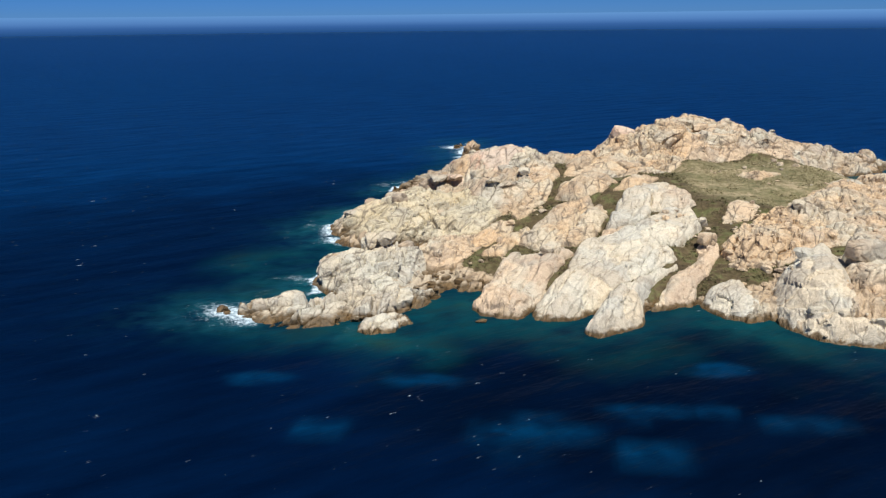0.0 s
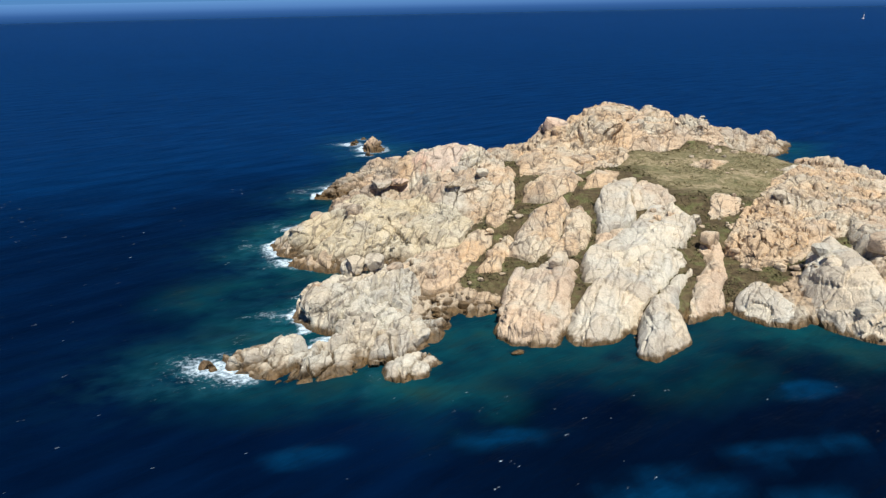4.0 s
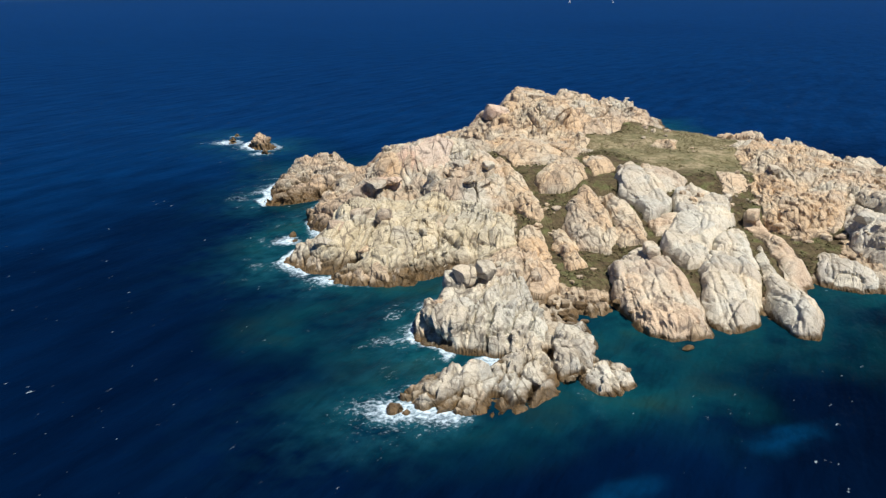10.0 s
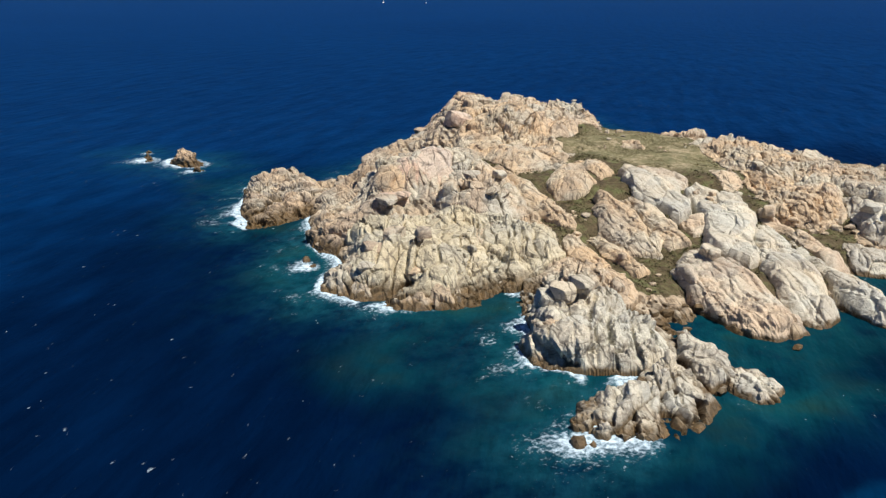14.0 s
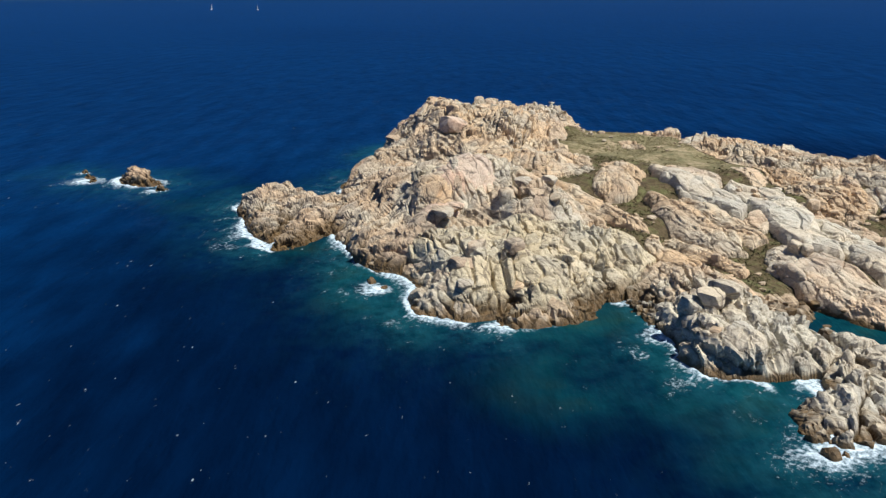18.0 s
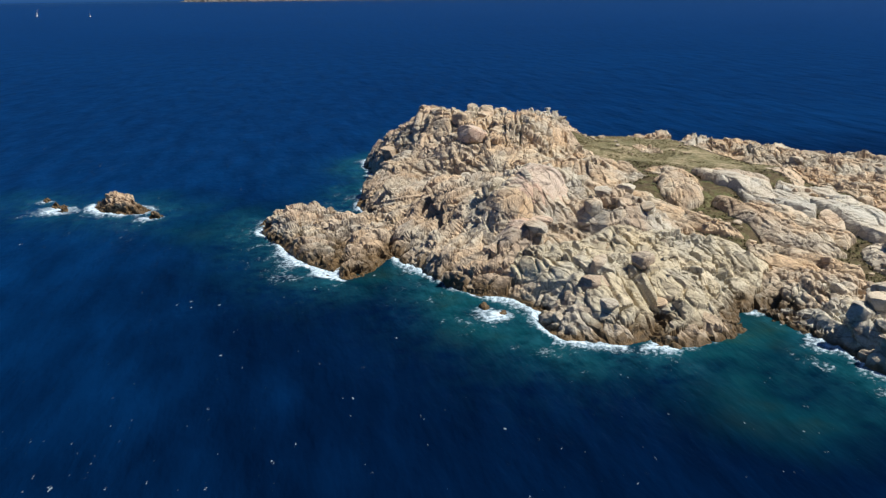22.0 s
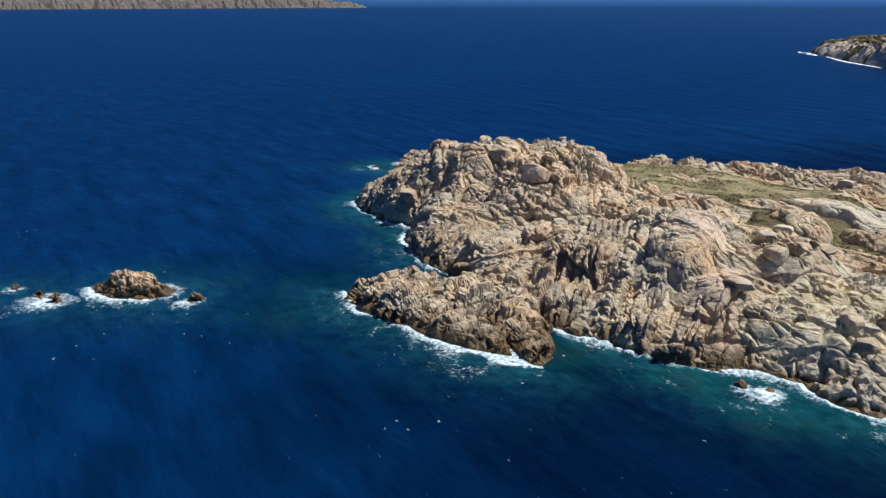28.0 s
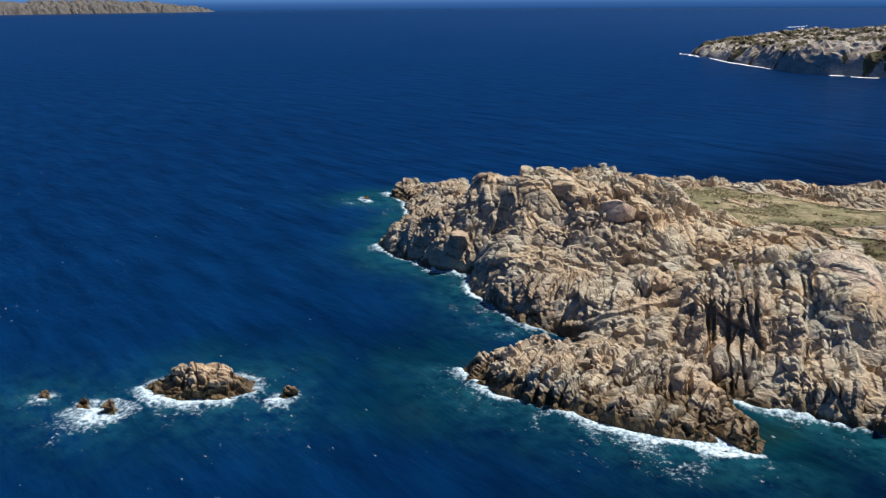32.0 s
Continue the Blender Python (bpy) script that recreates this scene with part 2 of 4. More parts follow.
    swell = bump(n, l, noise_node(n, l, along(0.62, 26, 9.0), 1.0, 4, 0.5), None, 1.0, 2.0)
    chop = bump(n, l, noise_node(n, l, along(0.70, 9.0, 3.2), 1.0, 5, 0.55), None, 0.8, 0.6, swell)
    bump(n, l, noise_node(n, l, along(0.5, 1.6, 0.8), 1.0, 4, 0.6), b, 0.35, 0.08, chop)
    return m


SEA = sea_material()


# ---- numeric tools for the landform ----
def hash01(ix, iy, iz, seed):
    h = (ix.astype(np.int64) * 374761393 + iy.astype(np.int64) * 668265263 + iz.astype(np.int64) * 2147483647 + seed * 144269504) & 0xFFFFFFFF
    h = ((h ^ (h >> 13)) * 1274126177) & 0xFFFFFFFF
    h = ((h ^ (h >> 16)) * 2246822519) & 0xFFFFFFFF
    return ((h ^ (h >> 15)) & 0xFFFFFF) / float(0x1000000)


def smooth_noise(x, y, z, seed=0):
    """Value noise, 0 to 1."""
    ix, iy, iz = np.floor(x), np.floor(y), np.floor(z)
    fx, fy, fz = x - ix, y - iy, z - iz
    fx, fy, fz = (f * f * (3 - 2 * f) for f in (fx, fy, fz))
    out = 0
    for dx in (0, 1):
        for dy in (0, 1):
            for dz in (0, 1):
                w = (fx if dx else 1 - fx) * (fy if dy else 1 - fy) * (fz if dz else 1 - fz)
                out = out + w * hash01(ix + dx, iy + dy, iz + dz, seed)
    return out


def fractal(x, y, z, seed=0, octaves=4, gain=0.5):
    """Fractal noise, about -1 to 1."""
    out, amp, total = 0, 1.0, 0.0
    for k in range(octaves):
        f = 2.03 ** k
        out = out + amp * (smooth_noise(x * f + 7.1 * k, y * f, z * f + 3.7 * k, seed + k) * 2 - 1)
        total += amp
        amp *= gain
    return out / total


def blocks(x, y, z, seed=0):
    """Broken blocks: the distance to the joint, a number for each block, and the offset from its middle."""
    ix, iy, iz = np.floor(x), np.floor(y), np.floor(z)
    f1, f2 = np.full(x.shape, 9.0), np.full(x.shape, 9.0)
    num = np.zeros(x.shape)
    ox, oy = np.zeros(x.shape), np.zeros(x.shape)
    for dx in (-1, 0, 1):
        for dy in (-1, 0, 1):
            for dz in (-1, 0, 1):
                cx, cy, cz = ix + dx, iy + dy, iz + dz
                px = cx + 0.15 + 0.7 * hash01(cx, cy, cz, seed)
                py = cy + 0.15 + 0.7 * hash01(cx, cy, cz, seed + 11)
                pz = cz + 0.15 + 0.7 * hash01(cx, cy, cz, seed + 23)
                d = np.sqrt((x - px) ** 2 + (y - py) ** 2 + (z - pz) ** 2)
                near = d < f1
                f2 = np.where(near, f1, np.minimum(f2, d))
                num = np.where(near, hash01(cx, cy, cz, seed + 31), num)
                ox, oy = np.where(near, x - px, ox), np.where(near, y - py, oy)
                f1 = np.where(near, d, f1)
    return f2 - f1, num, ox, oy


def inside_distance(x, y, loop):
    """Signed distance to a closed outline: plus inside."""
    p = np.asarray(loop, float)
    q = np.roll(p, -1, 0)
    best, odd = np.full(x.shape, 1e9), np.zeros(x.shape, bool)
    for (ax, ay), (bx, by) in zip(p, q):
        ex, ey = bx - ax, by - ay
        t = np.clip(((x - ax) * ex + (y - ay) * ey) / (ex * ex + ey * ey + 1e-9), 0, 1)
        best = np.minimum(best, (x - ax - t * ex) ** 2 + (y - ay - t * ey) ** 2)
        cross = (ay > y) != (by > y)
        odd ^= cross & (x < ex * (y - ay) / (ey if abs(ey) > 1e-9 else 1e-9) + ax)
    return np.where(odd, 1, -1) * np.sqrt(best)


def step(a, b, x):
    t = np.clip((x - a) / (b - a), 0, 1)
    return t * t * (3 - 2 * t)


# ---- the island's outline, from the south-west tip round by the south ----
SOUTH_COAST = [(-41, 148.5), (-38, 144), (-33, 141.5), (-27, 141.2), (-21, 140.6), (-17.5, 144.5), (-12, 147), (-6, 151), (-3, 157), (1, 162), (8, 163.5),
               (5.5, 155), (6, 150), (9, 147), (14, 146), (18, 149), (20.5, 145.5), (24, 146), (27.5, 149), (25.5, 141), (28, 138), (32, 139), (36, 144),
               (44, 155), (48.5, 155), (52, 148.5), (56, 146), (60, 149), (62, 143), (65, 138), (70, 134.5), (76, 134), (88, 134), (104, 140), (122, 155)]
EAST_COAST = [(135, 178), (138, 205), (136, 228), (132, 246), (119, 258), (110, 268), (113, 284), (126, 297), (146, 305), (156, 322), (150, 334)]
NORTH_COAST = [(134, 327), (118, 324), (100, 326), (86, 331), (72, 327), (66, 318), (59, 309), (46, 309), (36, 305), (26, 300), (21, 294), (18, 292), (15, 291), (12, 295), (11, 299),
               (9.5, 304), (6, 313), (-4, 308), (-11, 297), (-16, 291), (-21, 283), (-25, 275), (-25, 269.5), (-20, 267.5), (-8, 269.5)]
WEST_COAST = [(-13, 262), (-18, 254), (-22, 246), (-22.5, 239), (-24, 233.5), (-27.2, 229.5), (-33, 224.8), (-37, 220.5), (-36.6, 215), (-33, 210.5), (-28, 208.5), (-25.5, 206.5), (-31.8, 206.2),
              (-31.2, 202), (-25, 196.2), (-19.2, 193), (-17.2, 196.2), (-10.6, 194.2), (-8.4, 190.6), (-11, 186), (-18.8, 182.6), (-24, 178), (-29.5, 170), (-27, 160.5), (-21, 159), (-30, 153.5)]
COAST = SOUTH_COAST + EAST_COAST + NORTH_COAST + WEST_COAST

ISLETS = [[(-3, 345.5), (-7, 350), (-8, 357), (-5, 364), (-1, 367.5), (2, 366), (4, 358), (4, 351), (2, 346)],
          [(-5, 339), (-7, 341), (-6, 344), (-3.5, 343.5), (-2.5, 340)],
          [(-6, 379.5), (-6, 383), (-3, 384), (-1.5, 381), (-3, 378.5)],
          [(-9, 372), (-8.5, 375), (-6, 375), (-5.5, 372.5)],
          [(-11, 367), (-11, 371), (-8, 372), (-6, 369.5), (-8, 366)],
          [(-43.5, 147.5), (-43, 150), (-41, 150), (-41, 147)],
          [(-31.2, 234), (-30.2, 236.2), (-28.4, 235.6), (-27.8, 233.4), (-29.6, 232.2)],
          [(-29.6, 237), (-28.6, 239.8), (-26.4, 239), (-27, 236.8)],
          [(138, 337), (140, 341), (145, 341), (146, 337)],
          [(-15, 139), (-15.5, 143.5), (-11.5, 147.5), (-6, 148.5), (-4.2, 144), (-8, 138.5), (-12, 136.8)]]

# ground levels: (x, y, height)
SUMMIT = [(75, 300, 18.8), (67, 296, 18.6), (90, 290, 17), (97, 287, 14.6), (103, 283, 12.8), (109, 280, 10.6), (113, 278, 8.8), (52, 277, 15.5), (125, 302, 7.5), (142, 320, 4.5), (88, 316, 9), (62, 302, 11),
          (48, 292, 10), (63, 267, 18.6), (80, 275, 15.5), (89, 274, 15.8), (58, 246, 10.5), (96, 305, 11)]
RIDGE = [(4, 245, 14.2), (14, 243, 15.2), (6, 233, 9.6), (9, 226, 12.3), (24, 248, 13.5), (-5, 237, 8.5), (-13, 246, 5.6), (-7, 229, 6.8), (-18, 219, 6.5), (-26, 211, 4.4), (-9, 212, 7.4), (-1, 203, 6.4),
         (8, 258, 11), (-1, 268, 4.2), (0, 288, 3.2), (0, 305, 5.2), (6, 298, 5.4), (-11, 283, 1.5), (-19, 274, 1.2), (17, 276, 7.5), (23, 265, 11), (32, 284, 7.5), (34, 261, 8.8), (35, 252, 12.0), (-9, 261.5, 5.5)]
PLATEAU = [(62, 248, 13.2), (80, 250, 12), (97, 248, 11), (75, 225, 11), (99, 232, 10.4), (109, 224, 9.2), (52, 232, 12.2), (36, 221, 12.4), (45, 210, 11.4), (67, 202, 11.2),
           (84, 205, 9.5), (104, 205, 8.6), (128, 205, 6.2), (120, 249, 7.6), (125, 230, 7.2)]
SOUTH = [(34, 198, 8.3), (22, 207, 8.6), (12, 205, 7.6), (14.5, 190.5, 4.6), (16, 175, 4.2), (4, 180, 4.6), (23, 166, 5.2), (12, 155, 3.0), (35, 162, 5.0), (44, 182, 7.5), (28, 182, 6.0),
         (54, 171, 4.4), (60, 160, 3.6), (73, 156, 6.4), (82, 168, 7.5), (72, 184, 7.4), (60, 188, 8.0), (92, 185, 7.5), (100, 160, 7)]
PENINSULA = [(-15, 152, 2.5), (-31, 147, 1.7), (-17, 173, 4.5), (-8, 164, 3.4), (-20, 166, 3.6), (-5, 174, 3.8), (-7, 195, 4.4)]
LEVELS = SUMMIT + RIDGE + PLATEAU + SOUTH + PENINSULA


HOLLOWS = ((2.5, 296.5, 1.1, 2.8), (-2.5, 291, 1.0, 2.6), (-7, 286, 1.0, 2.4), (45.2, 275.0, 3.6, 6.2), (-7.0, 234.6, 2.2, 4.6), (-3.4, 235.2, 1.8, 4.2), (-10.2, 235.4, 1.4, 3.4), (33.5, 261.0, 4.0, 2.6), (67.2, 311.5, 1.9, 4.0), (63.6, 302.0, 1.6, 3.0), (22.9, 243.5, 1.3, 3.0), (-8.3, 246.0, 1.5, 3.5), (-1.2, 232.6, 1.6, 2.0), (5.5, 225.0, 1.3, 2.0), (9.0, 221.0, 1.2, 1.8), (74.5, 281.0, 1.8, 2.6))


def ground_height(x, y):
    """The island's ground: levels blended softly, brought down steeply to the sea at the coast."""
    d = inside_distance(x, y, COAST) + fractal(x / 9, y / 9, x * 0, 77, 3) * 2.4
    num, den = np.zeros(x.shape), np.full(x.shape, 1e-12)
    for px, py, h in LEVELS:
        w = 1.0 / (((x - px) ** 2 + (y - py) ** 2) + 12.0) ** 2.2
        num, den = num + w * h, den + w
    h = num / den
    rise = 1 - np.exp(-np.maximum(d, 0) / 4.5)
    z = h * rise * 1.06 - 0.4
    return np.where(d > 0, z, np.maximum(-0.4 + d * 0.35, -6)), d


def grid_mesh(name, xs, ys, z, keep=None, layers=None, smooth=False):
    """A sheet over the grid xs by ys with heights z; keep: which cells stay."""
    nx, ny = len(xs), len(ys)
    X, Y = np.meshgrid(xs, ys, indexing="ij")
    idx = np.arange(nx * ny).reshape(nx, ny)
    q = np.stack([idx[:-1, :-1], idx[1:, :-1], idx[1:, 1:], idx[:-1, 1:]], -1)
    q = q.reshape(-1, 4) if keep is None else q[keep]
    return sheet(name, np.stack([X, Y, z], -1).reshape(-1, 3), q, {k: v.ravel() for k, v in (layers or {}).items()}, smooth)


def sheet(name, co, q, layers=None, smooth=False):
    used, inv = np.unique(q, return_inverse=True)
    co, q = co[used], inv.reshape(q.shape)
    me = bpy.data.meshes.new(name)
    me.vertices.add(len(co))
    me.vertices.foreach_set("co", co.astype(np.float32).ravel())
    me.loops.add(q.size)
    me.loops.foreach_set("vertex_index", q.astype(np.int32).ravel())
    me.polygons.add(len(q))
    me.polygons.foreach_set("loop_start", np.arange(0, q.size, 4, dtype=np.int32))
    me.polygons.foreach_set("loop_total", np.full(len(q), 4, np.int32))
    for k, v in (layers or {}).items():
        a = me.attributes.new(k, "FLOAT", "POINT")
        a.data.foreach_set("value", v[used].astype(np.float32))
    me.update(calc_edges=True)
    me.polygons.foreach_set("use_smooth", np.full(len(q), smooth))
    return me


def thing(name, me, mat, label="", category="", group="", kind="", parent=None):
    ob = new(name, me)
    me.materials.append(mat)
    if parent is not None:
        ob.parent = parent
    return tagged(ob, label, category, group, kind)


# ---- ground of the island ----
MEADOW = [(58, 244), (66, 252), (80, 255), (94, 259), (106, 260), (112, 244), (104, 230), (98, 213), (84, 201), (68, 199), (60, 214)]
GREEN = [(22, 266), (35, 265), (30, 240), (28, 230), (40, 226), (56, 236), (66, 262), (84, 268), (104, 270), (110, 242), (104, 228), (110, 218), (96, 190), (78, 166),
         (66, 164), (56, 158), (46, 157), (38, 154), (27, 152), (17, 158), (10, 168), (4, 170), (1, 176), (3, 184), (8, 198), (13, 206), (18, 218), (24, 232), (24, 250)]


def part_of(n, k):
    """Another even number for each block, from its own."""
    return (n * k) % 1.0


def long_joints(v, spacing, seed):
    """Straight joints across v: the distance to the nearest one, and a number for each slab between two."""
    k = np.floor(v / spacing)
    zero = k * 0
    d, num = np.full(v.shape, 99.0), np.zeros(v.shape)
    for i in (-1, 0, 1, 2):
        edge = (k + i + 0.6 * (hash01(k + i, zero, zero, seed) - 0.5)) * spacing
        d = np.minimum(d, np.abs(v - edge))
        num = np.where(v > edge, hash01(k + i, zero, zero, seed + 3), num)
    return d, num


def rock_relief(x, y, z, angle, big, fine, seed=0, size=(6.0, 3.8, 4.6), dip=24.0, joint=(4.0, 0.5)):
    """Jointed rock: great slabs, tilted blocks on them, patches of smaller rubble, and long straight open joints."""
    c, s = math.cos(radians(angle)), math.sin(radians(angle))
    u, v = x * c + y * s, -x * s + y * c
    wx, wy = fractal(x / 13, y / 13, z / 13, seed + 40, 3) * 1.8, fractal(x / 13, y / 13, z / 13, seed + 50, 3) * 1.8
    c, s = math.cos(radians(dip)), math.sin(radians(dip))
    u, w = u * c + z * s, z * c - u * s
    jag = fractal(x / 2.4, y / 2.4, z / 2.4, seed + 70, 3) * 0.45
    e0, n0, ox0, oy0 = blocks((u + wx * 2) / 19, (v + wy * 2) / 11, (w + wx) / 13, seed + 9)
    e1, n1, ox, oy = blocks((u + wx + jag) / size[0], (v + wy - jag) / size[1], (w + 0.5 * wx) / size[2], seed)
    e2, n2, ox2, oy2 = blocks((u + wy + jag) / 2.3, (v + wx + jag) / 1.5, (w + jag) / 1.7, seed + 5)
    split = part_of(n1, 17.3) > 0.4

    def cut(d, wide):
        return np.clip(1.25 - d / wide, 0, 1)

    h = big * (2.1 * (n0 - 0.5) + 2.2 * (part_of(n0, 57.1) - 0.5) * oy0 + 1.7 * (part_of(n0, 31.9) - 0.5) * ox0 - 1.0 * cut(e0, 0.06))
    h += big * (1.25 * (n1 - 0.5) + 2.2 * (part_of(n1, 91.3) - 0.5) * oy + 1.6 * (part_of(n1, 37.7) - 0.5) * ox - (0.3 + 1.0 * split) * cut(e1, 0.11))
    rubble = step(-0.2, 0.15, fractal(x / 9, y / 9, z / 9, seed + 80, 3)) * 0.8 + 0.2
    h += fine * rubble * (1.5 * (n2 - 0.5) + 2.0 * (part_of(n2, 41.1) - 0.5) * oy2 + 1.5 * (part_of(n2, 71.7) - 0.5) * ox2 - 0.9 * cut(e2, 0.2))
    dj, nj = long_joints(v + wy * 0.6 + jag * 0.4, joint[0], seed + 21)
    runs = step(-0.2, 0.05, fractal(x / 8, y / 8, z / 8, seed + 90, 2))
    h += joint[1] * (1.0 * (nj - 0.5) - 1.3 * runs * cut(dj, 0.34))
    return h + fine * 0.3 * fractal(x / 0.9, y / 0.9, z / 0.9, seed + 60, 2), n1


def stand_out(xs, ys, X, Y, Z, H):
    """Moves the points of a height sheet along its own normals, so that steep faces break up too."""
    zx, zy = np.gradient(Z, xs, ys)
    n = np.sqrt(1 + zx * zx + zy * zy)
    return X - H * zx / n, Y - H * zy / n, Z + H / n


gx, gy = np.arange(-52, 165, 0.55), np.arange(126, 348, 0.55)
GX, GY = np.meshgrid(gx, gy, indexing="ij")
GZ, GD = ground_height(GX, GY)
veg = step(-2.5, 2.5, inside_distance(GX, GY, GREEN))
meadow = step(-4, 6, inside_distance(GX, GY, MEADOW))
bare, _ = rock_relief(GX, GY, GZ, 70, 0.7, 0.35, 3)
relief = (1 - veg) * bare * step(-1, 2, GD) + fractal(GX / 5, GY / 5, GX * 0, 5, 4) * 0.3 * step(0, 4, GD) - veg * 0.25
cell = (GD[:-1, :-1] > -3) | (GD[1:, 1:] > -3)
RX, RY, RZ = stand_out(gx, gy, GX, GY, GZ, relief)
at = np.arange(GX.size).reshape(GX.shape)
q = np.stack([at[:-1, :-1], at[1:, :-1], at[1:, 1:], at[:-1, 1:]], -1)[cell]
me = sheet("ground", np.stack([RX, RY, RZ], -1).reshape(-1, 3), q, {"veg": veg.ravel(), "meadow": meadow.ravel()})
thing("ground", me, SOIL, "stony islet ground with dry grass meadow and scrub-filled gullies", "ground", kind="structure")

# ---- the sea ----
def stretched(lo, hi, fine, far_lo, far_hi):
    mid = list(np.arange(lo, hi + fine / 2, fine))
    out, s = [], fine
    v = hi
    while v < far_hi:
        s *= 1.22
        v += s
        out.append(min(v, far_hi))
    low, s, v = [], fine, lo
    while v > far_lo:
        s *= 1.22
        v -= s
        low.append(max(v, far_lo))
    return np.array(low[::-1] + mid + out)


sx, sy = stretched(-80, 160, 0.85, -4800, 4680), stretched(120, 396, 0.85, -4580, 4880)
SX, SY = np.meshgrid(sx, sy, indexing="ij")
near = (SX > -150) & (SX < 230) & (SY > 60) & (SY < 460)
sea_d = np.full(SX.shape, 150.0)
px, py = SX[near], SY[near]
dist = -inside_distance(px, py, COAST)
for loop in ISLETS:
    dist = np.minimum(dist, -inside_distance(px, py, loop))
sea_d[near] = dist - fractal(px / 9, py / 9, px * 0, 77, 3) * 2.4 * (dist < 30) * np.clip((30 - dist) / 20, 0, 1)
nx, ny = np.gradient(sea_d, sx, sy)
# the swell runs in from the north-west and breaks on the coasts that face it
facing = np.clip(0.20 + 0.85 * (nx * -0.82 + ny * 0.57), 0.0, 1.1)
out_there = step(333, 338, SY) * step(20, 12, SX)
facing = np.maximum(facing, 0.42 * out_there)
facing = np.maximum(facing, 0.85 * step(-31, -37, SX) * step(136, 141, SY) * step(163, 156, SY))
wob = fractal(SX / 18, SY / 18, SX * 0, 3, 4)
shallow = step(22, 0, sea_d + wob * 13) * (0.85 - 0.5 * step(250, 275, SY) * step(60, 30, SX))
shoal = step(1.3, 0.2, np.hypot((SX + 39) / 22, (SY - 187) / 17) + wob * 0.5)
shallow = np.maximum(shallow, 0.62 * shoal)
lee_cove = step(-1, 4, SX) * step(24, 18, SX) * step(272, 277, SY) * step(303, 297, SY)
burst = 0.42 + 1.5 * fractal(SX / 7, SY / 7, SX * 0, 9, 3)
surf_point = step(-28, -36, SX) * step(137, 142, SY) * step(162, 156, SY)
washed = np.exp(-((SX + 30) ** 2 + (SY - 235) ** 2) / 26)
burst = np.maximum(burst, np.maximum(np.maximum(1.2 * surf_point, 1.5 * washed), 0.55 * out_there))
facing = np.maximum(facing, 0.8 * washed)
reach = 0.45 + 4.0 * facing * np.clip(burst, 0.06, 1.6)
lee = np.maximum(step(-16, -5, SX) * step(185, 170, SY), step(-19, -14, SX) * step(150, 146, SY))
lee = np.maximum(lee, lee_cove)
foam = np.where(facing > 0.16, 0.86 * np.exp(-(np.maximum(sea_d, 0) / reach) ** 1.3), 0.0) * np.clip(facing * 1.8, 0, 1) * (1 - lee)
# drifting foam streaks outside the surf
foam = np.maximum(foam, 0.30 * facing * step(17, 4, sea_d) * step(0.05, 0.5, fractal(SX / 3.5, SY / 2.2, SX * 0, 17, 3)) * 1.6 * (1 - lee))
sand = SX * 0
for cx, cy, rx, ry in ((15, 101, 8, 5), (45, 124, 5, 3), (0, 118.5, 7, 2.5), (-14, 101, 4, 3), (32, 108.5, 6, 2.5), (41, 109, 3, 3), (53, 105, 6, 2.5), (30, 97, 5, 2.5), (-27, 118, 5, 3)):
    r = np.sqrt(((SX - cx) / rx) ** 2 + ((SY - cy) / ry) ** 2) + fractal(SX / 5, SY / 5, SX * 0, 21, 3) * 0.5
    sand = np.maximum(sand, step(1.25, 0.55, r))
milk = np.clip(facing * 1.5, 0, 1) * np.exp(-np.maximum(sea_d, 0) / 7.0) * (1 - lee)
weed = step(52, 30, np.hypot(SX - 38, (SY - 112) * 1.25) + wob * 16)
splash = step(1.8, 0.0, sea_d) * step(-1.5, 0.2, sea_d) * facing * (1 - lee) * smooth_noise(SX / 1.3, SY / 1.3, SX * 0, 28) ** 2 * 0.9
SZ = splash + np.clip(foam, 0, 1) * step(-1.5, 0.5, sea_d) * (0.10 + 0.22 * smooth_noise(SX / 1.7, SY / 1.7, SX * 0, 8))
# open_water: where the sea colour is painted lighter for the sky it reflects
me = grid_mesh("water", sx, sy, SZ, None, {"shallow": shallow, "foam": foam, "sand": sand, "milk": milk, "far_water": step(380, 2800, np.hypot(SX + 60, SY - 150)) + 0.08 * step(150, 300, np.hypot(SX + 60, SY - 150)), "weed": weed, "open_water": step(140, 245, np.hypot(SX - 20, SY - 120) + wob * 35)}, True)
thing("water", me, SEA, "deep blue wind-ruffled sea with whitecaps and surf on rocks", "sea", kind="structure")

# ---- glowing backdrop ring: the far sea and horizon haze painted on ----
m_far, nt, n, l, b = material("glowing_haze_ring")
sep = n.new("ShaderNodeSeparateXYZ")
l.new(n.new("ShaderNodeNewGeometry").outputs["Position"], sep.inputs[0])
# haze painted as a glow that pales with height, sea blue to sky
painted_haze = ramp(n, l, calc(n, l, "MULTIPLY", sep.outputs[2], 1 / 90.0, True), (0.0, (0.016, 0.074, 0.23)), (0.35, (0.040, 0.125, 0.35)), (0.62, (0.085, 0.215, 0.50)), (1.0, (0.125, 0.30, 0.62)))
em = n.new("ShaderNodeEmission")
l.new(painted_haze, em.inputs[0])
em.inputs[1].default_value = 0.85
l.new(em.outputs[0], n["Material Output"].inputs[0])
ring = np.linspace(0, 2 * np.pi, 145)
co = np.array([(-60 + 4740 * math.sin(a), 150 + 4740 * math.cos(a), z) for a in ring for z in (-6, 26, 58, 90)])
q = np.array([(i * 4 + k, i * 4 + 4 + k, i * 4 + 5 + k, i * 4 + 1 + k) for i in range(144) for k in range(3)])
